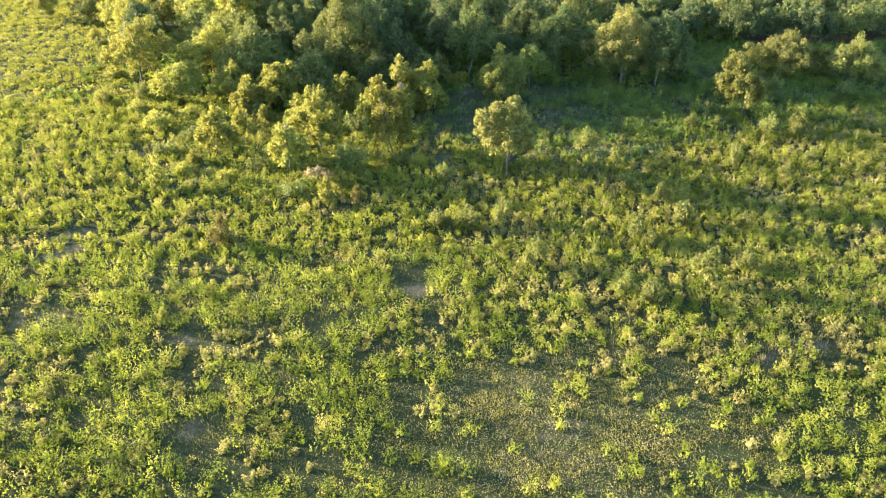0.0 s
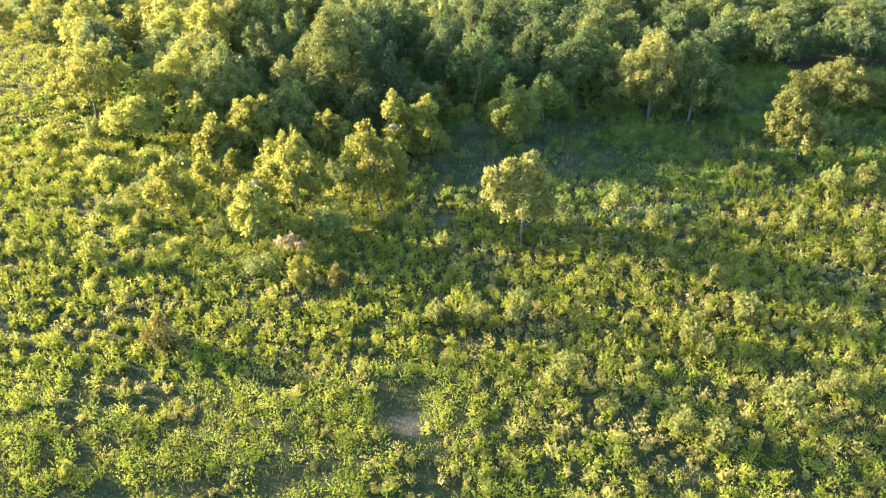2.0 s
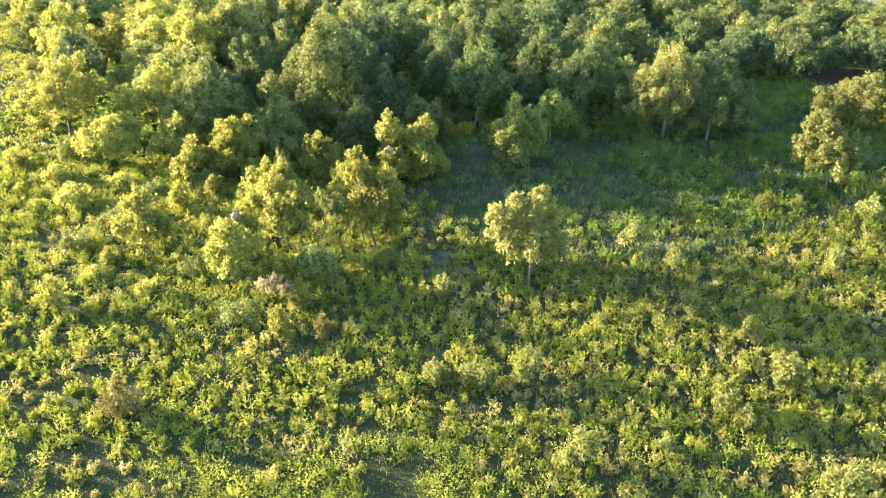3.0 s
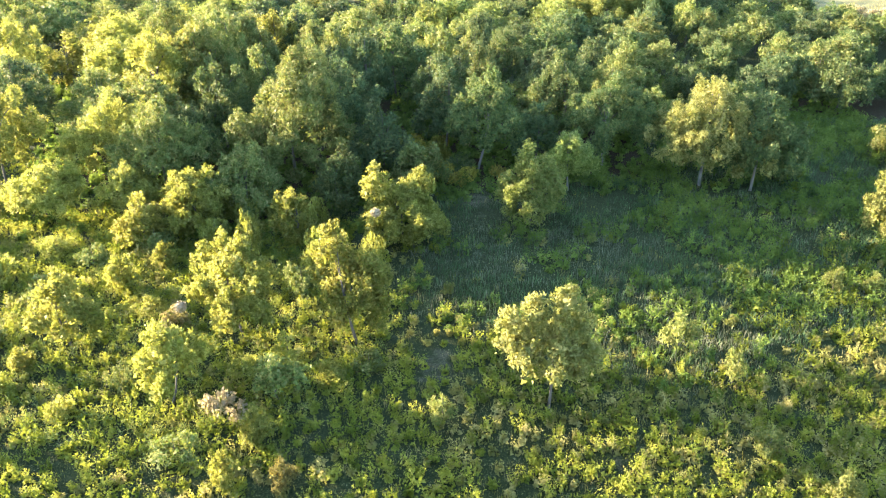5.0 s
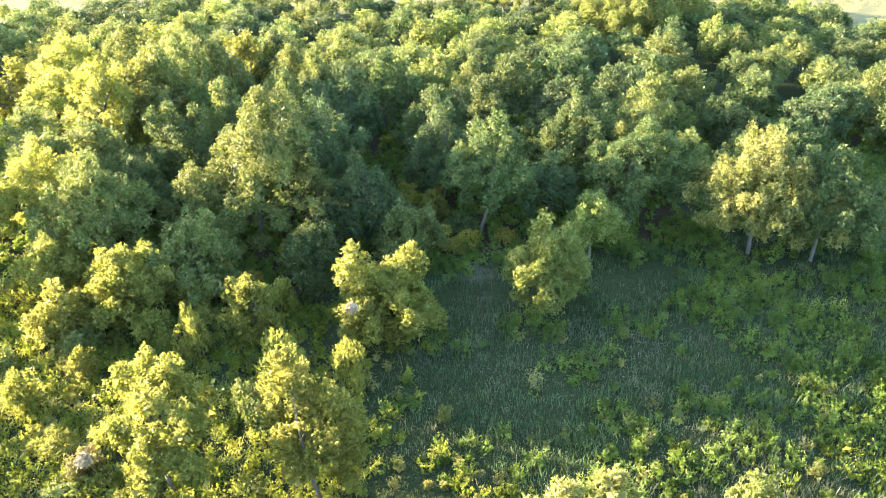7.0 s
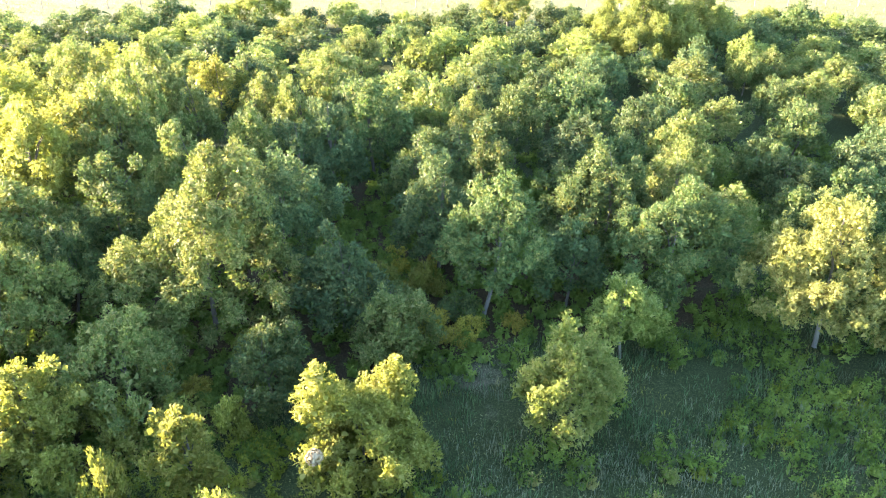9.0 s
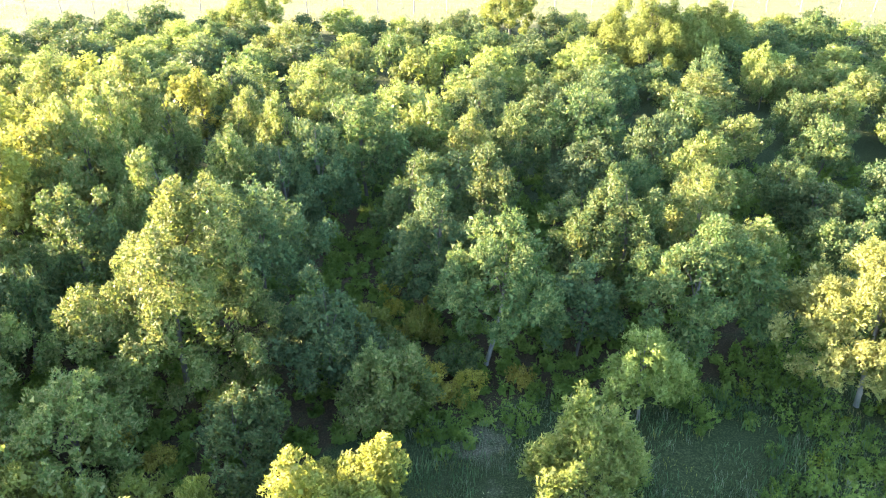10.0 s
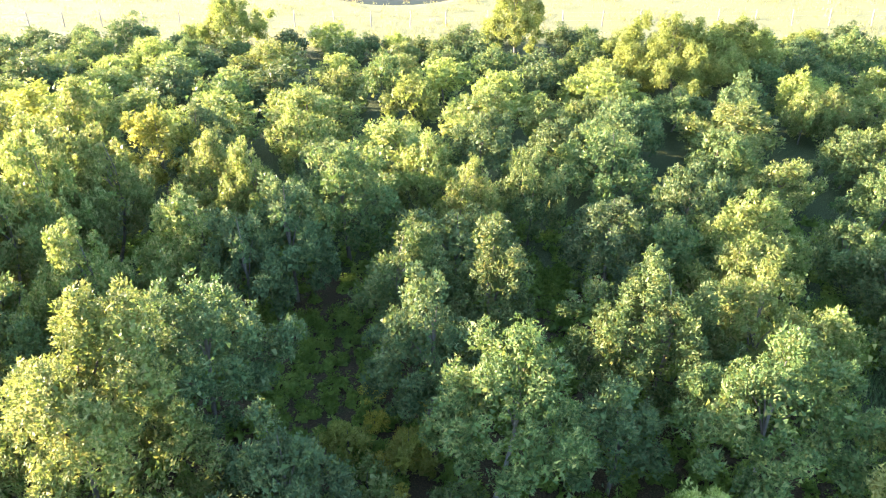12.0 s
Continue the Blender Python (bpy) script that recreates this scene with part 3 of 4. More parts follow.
# trees within the wood, by the tops of their crowns: x, y, height, radius
INNER = [
    (-35.0, 76.8, 3.9, 1.8), (-37.2, 73.0, 3.2, 1.5), (-33.4, 78.6, 4.2, 1.9), (-32.0, 71.6, 3.4, 1.7), (-30.4, 74.4, 4.0, 1.9), (-38.0, 80.6, 3.6, 1.8), (-35.6, 83.6, 3.6, 1.8), (-28.2, 69.0, 4.0, 1.9), (-26.0, 64.5, 4.2, 2.0), (-24.6, 61.4, 4.0, 1.9), (-22.4, 57.6, 4.3, 2.0),
    (-14.6, 55.2, 4.3, 2.2), (-15.8, 59.6, 5.9, 2.2), (-13.4, 60.8, 6.1, 2.1), (-13.7, 65.0, 5.8, 2.3), (-11.7, 65.0, 5.4, 2.0), (-12.9, 63.0, 5.9, 1.9),
    (-14.4, 61.6, 5.8, 1.8), (-7.5, 60.9, 4.9, 1.9), (-5.7, 60.3, 4.9, 1.6), (-4.6, 62.3, 5.1, 1.8), (-3.1, 64.9, 5.0, 1.6), (-4.1, 68.3, 4.1, 1.6),
    (-8.6, 67.4, 4.4, 1.7), (-11.5, 70.2, 4.7, 1.9), (-9.9, 71.2, 4.5, 1.7), (-15.9, 72.6, 4.9, 2.2), (-18.4, 70.2, 5.0, 2.2), (-23.8, 67.2, 3.6, 2.2),
    (2.2, 71.0, 4.2, 1.7), (3.6, 66.2, 4.5, 1.6), (1.4, 65.2, 4.2, 1.5), (8.0, 62.8, 3.7, 1.4), (17.9, 71.4, 3.0, 1.6), (-6.9, 66.0, 4.6, 1.5), (-6.1, 73.0, 3.6, 1.7), (5.6, 72.6, 3.5, 1.7), (5.9, 62.6, 4.1, 1.9), (8.6, 74.0, 3.8, 1.8), (5.5, 76.0, 3.0, 1.7), (9.3, 60.2, 3.6, 1.5),
    (20.3, 64.0, 3.3, 2.0), (19.7, 72.0, 3.0, 2.0), (19.9, 77.2, 2.9, 1.6), (18.2, 76.8, 3.2, 1.3), (16.0, 79.3, 2.9, 1.4),
    (15.2, 77.4, 3.0, 1.4), (22.9, 75.0, 3.1, 2.0), (18.9, 79.4, 2.9, 1.5), (24.7, 82.3, 2.5, 2.2), (20.4, 90.2, 2.9, 2.0), (25.9, 88.4, 3.2, 2.0),
    (-1.3, 79.3, 3.2, 1.7), (-3.2, 84.0, 3.0, 1.6), (-5.4, 81.6, 3.5, 1.9), (-10.7, 88.5, 2.7, 2.4), (-7.9, 95.2, 2.4, 2.0), (-22.0, 95.0, 2.7, 2.2),
    (-9.9, 58.6, 5.0, 1.7), (-14.2, 52.4, 3.9, 1.9), (-12.2, 53.2, 3.8, 1.7), (-16.4, 54.4, 4.0, 2.0), (14.4, 57.6, 2.9, 1.7), (16.9, 59.6, 2.9, 1.8), (14.9, 61.2, 2.8, 1.7), (18.6, 62.4, 2.8, 1.7), (10.6, 57.4, 3.0, 1.6), (10.6, 62.6, 4.0, 1.8), (9.6, 66.0, 3.9, 1.8), (14.4, 63.2, 2.9, 1.6), (17.3, 66.9, 3.2, 1.7), (22.6, 69.0, 3.0, 1.9), (12.4, 71.0, 3.3, 1.8), (-0.2, 68.3, 3.9, 1.6),
]
# kinds of the wood's trees: height, radius, leaves, words, how dense, leaf length
SEEDS = [
    (5.2, 2.2, OAK, "full-crowned oak in the wood", 0.9, 0.14), (5.0, 2.0, OAK_GREY, "grey-green oak in the wood", 0.9, 0.14),
    (5.0, 2.2, OAK_LIGHT, "oak with a light, sunlit-toned crown in the wood", 0.9, 0.14), (5.3, 1.9, OAK_YELLOW, "tall oak in the wood, leaves yellow to suggest sun and haze", 0.9, 0.14),
    (3.2, 1.8, OAK, "low bushy oak in the wood", 0.9, 0.14), (3.2, 1.8, OAK_GREY, "low grey-green oak in the wood", 0.9, 0.14),
    (3.2, 1.7, OAK_LIGHT, "low yellow-green oak in the wood", 0.9, 0.14), (3.4, 1.5, OAK_YELLOW, "low pointed oak with leaves yellowed for sunlight and haze", 0.9, 0.14),
    (3.0, 1.9, OAK, "bushy oak towards the wood's far side", 0.9, 0.19), (3.0, 1.9, OAK_GREY, "grey-green bush oak towards the wood's far side", 0.9, 0.19),
    (3.0, 1.8, OAK_LIGHT, "yellow-green bush oak towards the wood's far side", 0.9, 0.19), (3.2, 1.7, BRIGHT, "bright green bush tree towards the wood's far side", 0.9, 0.19),
]
rng = np.random.default_rng(7)
fill = []
for x, y, h, r in INNER:
    placed.append((x, y, r))
    fill.append((x, y, h, r))
tries = 0
while tries < 6000:
    tries += 1
    x, y = rng.uniform(-56, 42), rng.uniform(50, 98)
    if wood(np.array(x), np.array(y)) < 1 or wood(np.array(x), np.array(y - 1.4)) < 1 or abs(x) > 0.62 * y:
        continue
    if 10.0 < x < 17.5 and y < 68.5 or (-4.6 < x < -1.4 and 54.5 < y < 60.5):
        continue
    big = np.interp(y, [50, 60, 68, 76, 86, 97], [4.2, 4.5, 4.4, 3.5, 2.7, 2.0]) + np.clip((-9 - x) / 3, 0, 1) * np.interp(y, [50, 56, 60, 70, 80], [0.0, 0.3, 1.0, 0.6, 0.0]) - np.clip((x - 8) / 4, 0, 1) * np.interp(y, [50, 80], [1.4, 0.3])
    h = big * rng.uniform(0.74, 1.04)
    r = min(2.7, h * rng.uniform(0.54, 0.72) * np.interp(y, [66, 84], [1.0, 1.3]))
    if all((x - px) ** 2 + (y - py) ** 2 > (np.interp(y, [64, 70, 80], [0.74, 0.74, 0.76]) * (r + pr)) ** 2 for px, py, pr in placed):
        placed.append((x, y, r))
        fill.append((x, y, h, r))
PROTO = [make_tree(words, h, r, mat, 300 + i, h * (0.13 if i < 8 else 0.07), 0.8 if i < 8 else 0.6, leaf, (0.0, 0.0), dense=dense, limbs=5 if i < 8 else 3, kite=False) for i, (h, r, mat, words, dense, leaf) in enumerate(SEEDS)]
used = set()
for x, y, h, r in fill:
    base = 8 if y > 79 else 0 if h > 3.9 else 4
    # sunward left: more yellow and light leaf kinds, in place of sun and haze
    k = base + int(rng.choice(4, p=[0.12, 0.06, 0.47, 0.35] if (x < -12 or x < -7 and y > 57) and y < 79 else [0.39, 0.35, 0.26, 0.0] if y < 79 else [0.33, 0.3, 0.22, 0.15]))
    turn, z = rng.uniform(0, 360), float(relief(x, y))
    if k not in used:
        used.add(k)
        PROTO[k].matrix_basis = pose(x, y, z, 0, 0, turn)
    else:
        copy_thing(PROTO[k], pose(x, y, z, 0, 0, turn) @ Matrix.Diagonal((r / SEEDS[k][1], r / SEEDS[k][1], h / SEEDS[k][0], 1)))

# ---- saplings in the meadow ----
YOUNG = [
    (0.9, 29.6, 1.45), (2.5, 30.0, 0.85), (-0.4, 29.8, 1.30), (9.7, 31.6, 1.35), (10.2, 29.5, 1.65), (3.5, 26.3, 1.55), (5.9, 26.9, 0.90), (7.4, 38.0, 1.70),
    (17.9, 40.4, 1.75), (15.3, 41.5, 0.90), (8.5, 33.4, 1.30), (9.7, 24.7, 1.90), (19.7, 40.7, 1.75), (7.9, 28.4, 1.40), (8.3, 27.7, 1.15), (-9.5, 28.5, 1.0),
    (-14.0, 34.2, 0.80), (-5.2, 34.1, 1.30), (-5.6, 32.2, 1.50), (-4.1, 32.4, 1.00), (-13.1, 37.2, 1.10), (-17.4, 34.8, 1.05), (0.1, 41.5, 0.75), (14.7, 36.4, 1.35),
    (5.9, 45.4, 0.55), (13.9, 41.6, 1.15), (-0.1, 34.7, 1.35), (8.6, 36.4, 1.40), (9.5, 39.3, 0.65), (-5.2, 33.8, 0.95), (24.3, 40.6, 1.30), (-10.1, 22.7, 0.70),
    (7.4, 23.5, 1.45), (-11.7, 41.9, 1.80), (-10.6, 43.4, 1.40), (12.6, 28.9, 1.2), (11.6, 25.8, 1.2), (6.6, 24.2, 1.1), (16.4, 34.2, 1.3), (18.4, 36.2, 1.2),
]
KINDS = [(YOUNG_LEAF, "pale-leaved sapling in the meadow grass"), (YOUNG_LEAF, "bushy pale sapling among the meadow scrub"), (OAK_YELLOW, "yellow-leaved oak sapling in the meadow"), (OCHRE, "rust-coloured oak sapling in the meadow")]
SAP = [make_tree(words, 1.5, 0.5, mat, 400 + i, 0.1, 0.55, 0.09, (0.0, 0.0), 0.025, 3, "sapling", "oak_sapling", "saplings in the meadow", 0.62, True) for i, (mat, words) in enumerate(KINDS)]
first = set()
for i, (x, y, h) in enumerate(YOUNG):
    k = 3 if i in (15, 19) else 2 if x < -2.5 else i % 2
    z, turn = float(relief(x, y)), rng.uniform(0, 360)
    if k not in first:
        first.add(k)
        SAP[k].matrix_basis = pose(x, y, z, 0, 0, turn)
    else:
        w = rng.uniform(0.7, 1.0) * (h / 1.5) ** 0.7
        copy_thing(SAP[k], pose(x, y, z, 0, 0, turn) @ Matrix.Diagonal((w, w, h / 1.5, 1)))

# ---- thicket bushes in front of the grove ----
BUSH = [make_tree(words, 1.1, 0.75, mat, 500 + i, 0.0, 0.8, 0.11, (0.0, 0.0), 0.02, 2, "bush", "oak_bush", "bushes before the grove", 0.9, False) for i, (mat, words) in enumerate(
    [(OAK_YELLOW, "rounded yellow-green oak bush in the scrub"), (OAK_LIGHT, "light green oak bush in the scrub"), (OAK, "green oak bush in the scrub"), (OAK_RUST_LIT, "rust-tinged low oak bush under the wood's edge, coloured as if sunlit")])]
# rust bushes; their bright leaf colour stands for sunlight in the dark gap
RUSTY_LIT = [(-0.3, 52.0), (0.5, 51.4), (1.1, 51.9), (2.5, 52.1), (-0.7, 53.2), (-8.1, 49.6), (-6.9, 48.8), (-0.1, 56.4), (-1.6, 57.2), (-0.6, 55.2), (-1.4, 55.8), (-0.2, 54.5), (-1.1, 54.3)]
spots = RUSTY_LIT + [(-7.9, 46.2), (-6.6, 46.6), (-9.2, 45.4), (-8.4, 47.0), (-11.6, 45.6), (-5.4, 47.2), (-9.3, 38.8), (-10.2, 40.3), (-12.9, 39.6), (-14.2, 41.2), (-8.9, 42.6), (-5.2, 41.6), (-4.6, 43.4), (-7.6, 44.4), (-13.6, 43.8), (-15.3, 44.6), (-2.4, 37.2), (-3.4, 36.6),
         (-6.2, 36.9), (-9.7, 36.4), (-13.4, 36.2), (-15.0, 38.6), (-16.6, 42.6), (-18.6, 45.2), (-19.6, 48.4), (-7.0, 47.4), (-8.6, 49.0), (-5.6, 50.9), (0.6, 52.7), (-11.3, 44.6), (-0.4, 54.4), (-1.3, 53.4), (-0.9, 52.2), (-2.0, 54.8),
         (15.8, 51.8), (-2.6, 43.0), (-7.2, 33.4), (-11.0, 34.9), (20.6, 46.6), (21.5, 49.0), (25.2, 47.0), (29.0, 46.0), (-21.5, 46.8), (-23.4, 53.4), (-25.5, 57.0), (-29.0, 64.0), (-27.2, 61.5)]
seen = set()
for i, (x, y) in enumerate(spots):
    k = 3 if (x, y) in RUSTY_LIT else (0, 0, 1, 0, 1)[i % 5] if x < 0 else 1 + i % 2
    # bushes around (-6, 43) are stretched taller to throw shade on the clearing
    z, turn, w, t = float(relief(x, y)), rng.uniform(0, 360), rng.uniform(0.75, 1.25) * (0.6 if k == 3 else 1), rng.uniform(0.75, 1.4) * (0.6 if k == 3 else 1.4 if -10 < x < -2 and 41 < y < 45.5 else 1)
    w, t = (w * 0.8, t * 0.75) if y < 41 else (w, t)
    if k not in seen:
        seen.add(k)
        BUSH[k].matrix_basis = pose(x, y, z, 0, 0, turn)
    else:
        copy_thing(BUSH[k], pose(x, y, z, 0, 0, turn) @ Matrix.Diagonal((w, w, t, 1)))

# ---- dry bushes ----
for i, (x, y, h, r) in enumerate([(-6.6, 35.3, 0.8, 0.5), (-9.1, 39.6, 1.0, 0.5), (-5.9, 34.8, 0.55, 0.4), (34.4, 85.4, 1.2, 1.5), (37.6, 85.0, 1.3, 1.6), (36.2, 88.0, 1.0, 1.4)]):
    stand(make_tree("dry pinkish-brown bush at the straw field's edge" if i > 2 else "dry pinkish-brown bush in the scrub" if i != 1 else "bleached straw-coloured dead bush beside the oaks", h, r, DRY_LEAF if i != 1 else STRAW, 600 + i, 0.0, 0.8, 0.1,
                    (0.0, 0.0), 0.018, 3, "bush", "dry_bush", "dry bushes"), x, y)


# ---- ground cover ----
def scatter(rng, n, x0, x1, y0, y1, chance):
    x, y = rng.uniform(x0, x1, n), rng.uniform(y0, y1, n)
    keep = rng.random(n) < chance(x, y)
    return x[keep], y[keep]


def spaced(rng, step, x0, x1, y0, y1, chance):
    """Places about a step apart, off their grid by up to half a step."""
    gx, gy = np.meshgrid(np.arange(x0, x1, step), np.arange(y0, y1, step))
    x, y = gx.ravel() + rng.uniform(-0.5, 0.5, gx.size) * step, gy.ravel() + rng.uniform(-0.5, 0.5, gx.size) * step
    keep = rng.random(len(x)) < chance(x, y)
    return x[keep], y[keep]


def bushes(name, rng, x, y, size, per, leaf, mat, label, flat=0.8):
    """Low leafy clumps, each a dome of upright sprays."""
    n = len(x)
    s = np.repeat(size, per)
    at = np.stack([np.repeat(x, per), np.repeat(y, per), np.repeat(relief(x, y), per)], 1)
    d = unit(rng.normal(0, 1, (n * per, 3)) + np.array([0, 0, 0.5]))
    d[:, 2] = np.abs(d[:, 2])
    rad = rng.uniform(0.45, 1.0, n * per) * s
    at = at + d * rad[:, None] * np.array([1, 1, flat])
    round_it = unit(np.cross(d, rng.normal(0, 1, d.shape)))
    way = unit(round_it * rng.uniform(0.2, 1.0, (n * per, 1)) + d * 0.35 + np.array([0, 0, 0.5]))
    k = np.clip(s / 0.3, 0.75, 1.1)
    v, f = leaves_at(rng, at, way, leaf * k * rng.uniform(0.7, 1.4, n * per), leaf * k * rng.uniform(0.24, 0.44, n * per), 0.1, 0.3, False, unit(d + np.array([0, 0, 0.25])), 0.45)
    tagged(new(name, mesh_of(name, v, f, mat)), label, "undergrowth", kind="stuff")


def tufts(name, rng, x, y, size, stems, per, leaf, mat, label, tall=1.5, slim=0.3):
    """Feathery plants: leafy stems that fan out and up from one foot, round a dense heart."""
    n = len(x)
    # broad old leaves that fill the inside
    k0 = 26
    d = unit(rng.normal(0, 1, (n * k0, 3)) * np.array([1, 1, 0.6]) + np.array([0, 0, 0.35]))
    d[:, 2] = np.abs(d[:, 2])
    s0 = np.repeat(size, k0)
    q = np.repeat(np.stack([x, y, relief(x, y)], 1), k0, 0) + d * (s0 * rng.uniform(0.35, 0.75, n * k0))[:, None] * np.array([1, 1, tall * 0.75])
    w = unit(np.cross(d, rng.normal(0, 1, d.shape)))
    big = leaf * rng.uniform(1.5, 2.6, n * k0)
    v0, f0 = leaves_at(rng, q - w * big[:, None] * 0.5, w, big, big * 0.6, 0.1, 0.3, False, unit(d + np.array([0, 0, 0.5])), 0.3)
    m = n * stems
    foot, s = np.repeat(np.stack([x, y, relief(x, y)], 1), stems, 0), np.repeat(size, stems)
    a, k = rng.uniform(0, 6.28, m), np.sqrt(rng.random(m))
    out = np.stack([np.cos(a), np.sin(a), np.zeros(m)], 1)
    rise = s * np.repeat(tall * rng.uniform(0.7, 1.3, n), stems) * rng.uniform(0.75, 1.1, m) * (1 - 0.4 * k * k)
    foot, out, reach, rise = (np.repeat(v, per, 0) for v in (foot, out, s * k, rise))
    t = rng.uniform(0.12, 1.0, m * per) ** 0.6
    at = foot + out * (reach * (0.3 + 0.7 * t ** 1.5))[:, None] + np.array([0, 0, 1.0]) * (rise * t)[:, None]
    stem = unit(out * (reach * 1.2 * t)[:, None] + np.array([0, 0, 1.0]) * rise[:, None])
    side = unit(np.cross(stem, rng.normal(0, 1, at.shape)))
    way = unit(stem * rng.uniform(0.35, 1.0, (m * per, 1)) + side * 0.75)
    size_of = leaf * rng.uniform(0.7, 1.3, m * per) * (1.15 - 0.4 * t)
    v, f = leaves_at(rng, at, way, size_of, size_of * slim * rng.uniform(0.75, 1.35, m * per), 0.1, 0.3, False, unit(out * (0.3 + reach / np.maximum(rise, 0.05))[:, None] + side * 0.25 + np.array([0, 0, 0.45])), 0.28)
    tagged(new(name, mesh_of(name, np.concatenate([v, v0]), np.concatenate([f, f0 + len(v)]), mat)), label, "undergrowth", kind="stuff")


def blades(name, rng, x, y, tall, per, spread, mat, label, wide=0.014):
    """Grass tufts: narrow bent blades that rise from one foot."""
    n = len(x) * per
    foot = np.stack([np.repeat(x, per), np.repeat(y, per), np.repeat(relief(x, y), per)], 1) + rng.normal(0, 1, (n, 3)) * np.array([spread, spread, 0.0])
    t = np.repeat(tall, per) * rng.uniform(0.55, 1.15, n)
    a = rng.uniform(0, 6.28, n)
    lean = rng.uniform(0.1, 0.6, n) * t
    side = np.stack([-np.sin(a), np.cos(a), np.zeros(n)], 1) * (wide * rng.uniform(0.7, 1.4, n))[:, None]
    out = np.stack([np.cos(a), np.sin(a), np.zeros(n)], 1)
    mid = foot + out * (lean * 0.35)[:, None] + np.array([0, 0, 1.0]) * (t * 0.6)[:, None]
    tip = foot + out * lean[:, None] + np.array([0, 0, 1.0]) * t[:, None]
    v = np.stack([foot - side, mid - side * 0.8, tip, mid + side * 0.8], 1).reshape(-1, 3)
    tagged(new(name, mesh_of(name, v, np.arange(4 * n, dtype=np.int32).reshape(n, 4), mat)), label, "grass", kind="stuff")


def open_land(x, y):
    return 1 - wood(x, y)


# plant colour turns from yellow to dark green along the shadow band's edge
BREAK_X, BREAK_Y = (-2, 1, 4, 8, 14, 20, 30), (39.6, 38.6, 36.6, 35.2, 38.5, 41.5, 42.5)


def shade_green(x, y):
    """The clearing with tall green weeds in front of the wood; plant colour darkens here for shade."""
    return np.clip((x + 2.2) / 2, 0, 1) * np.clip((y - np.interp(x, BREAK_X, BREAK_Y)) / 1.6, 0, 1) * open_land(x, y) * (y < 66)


def thicket(x, y):
    """The bushy ground between the trees of the grove."""
    return (np.hypot((x + 8.5) / 6.5, (y - 39.5) / 6.5) < 1).astype(float)


g = np.random.default_rng(21)
near_left = lambda x, y: np.clip((1.5 - x) / 3, 0, 1) * np.clip((29 - y) / 6, 0, 1)
seen_land = lambda x, y: open_land(x, y) * np.clip((0.6 * y + 9 - np.abs(x)) / 5, 0, 1)
lumps = lambda x, y: np.clip(1.22 - 1.15 * bare(x, y) + 0.8 * wave(x, y, 2.4, 4.0) + 0.6 * wave(x, y, 1.1, 6.0) - 0.3 * near_left(x, y) + 0.5 * thicket(x, y), 0.0, 1)
right_side = lambda x, y: np.clip((x + 1) / 5, 0, 1) * np.clip((y - 17) / 4, 0, 1)
growth = lambda x, y: seen_land(x, y) * (1 - 0.9 * thin(x, y)) * (1 - shade_green(x, y)) * lumps(x, y)
x, y = spaced(g, 0.47, -22, 22, 9.5, 28, growth)
size, lush = (0.2 + 0.24 * g.random(len(x)) ** 1.4) * (1 + 0.35 * near_left(x, y)), g.random(len(x)) < 0.08 + 0.45 * near_left(x, y) + 0.2 * wave(x, y, 3.0, 6.0)
tufts("near_scrub", g, x[~lush], y[~lush], size[~lush], 18, 12, 0.056, SCRUB, "feathery yellow-green scrub domes in the meadow", 1.4, 0.42)
tufts("lush_scrub", g, x[lush], y[lush], size[lush], 22, 13, 0.056, LUSH, "feathery greener scrub domes in the meadow", 1.4, 0.42)
x, y = spaced(g, 0.45, -33, 33, 28, 48, growth)
size, lush = 0.17 + 0.25 * g.random(len(x)) ** 1.5, g.random(len(x)) < 0.1 + 0.55 * np.clip((x - 1) / 3, 0, 1) * np.clip((y - 32) / 3, 0, 1)
tufts("meadow_scrub", g, x[~lush], y[~lush], size[~lush], 15, 11, 0.075, SCRUB, "low yellow-green leafy scrub all over the meadow", 1.6, 0.45)
tufts("green_scrub", g, x[lush], y[lush], size[lush], 15, 11, 0.075, LUSH, "low greener scrub towards the clearing", 1.6, 0.45)
x, y = spaced(g, 0.5, -35, 35, 9.5, 46, lambda x, y: seen_land(x, y) * (1 - 0.95 * thin(x, y)) * (1 - 0.9 * shade_green(x, y)) * np.clip(0.35 + 0.75 * right_side(x, y) - 0.8 * bare(x, y) - 0.5 * wave(x, y, 2.4, 4.0), 0, 1))
tufts("olive_herbs", g, x, y, 0.13 + 0.22 * g.random(len(x)) ** 1.5, 12, 9, 0.085, OLIVE, "olive-grey bushy herbs among the scrub", 1.5, 0.45)
x, y = scatter(g, 5500, -34, 34, 10, 48, lambda x, y: seen_land(x, y) * (1 - 0.93 * thin(x, y)) * (1 - 0.9 * shade_green(x, y)) * np.clip(0.9 - 0.9 * bare(x, y), 0.03, 1))
bushes("meadow_herbs", g, x, y, g.uniform(0.08, 0.17, len(x)), 26, 0.06, SCRUB, "small yellow-green herbs between the scrub", 0.8)
x, y = spaced(g, 0.62, -17, -1, 32, 48, lambda x, y: thicket(x, y) * 0.8)
bushes("thicket_scrub", g, x, y, g.uniform(0.24, 0.46, len(x)), 190, 0.072, OAK_LIGHT, "dense light green thicket between the small oaks", 1.15)
x, y = spaced(g, 0.85, -24, -1.5, 33, 50, lambda x, y: (y > 33.5 + 0.5 * np.maximum(-6 - x, 0) * 0.6) * (y < np.interp(x, [-24, -14, -8, -2], [50, 46, 44, 42])) * np.clip(0.55 + 0.5 * wave(x, y, 2.2, 8.0), 0, 1))
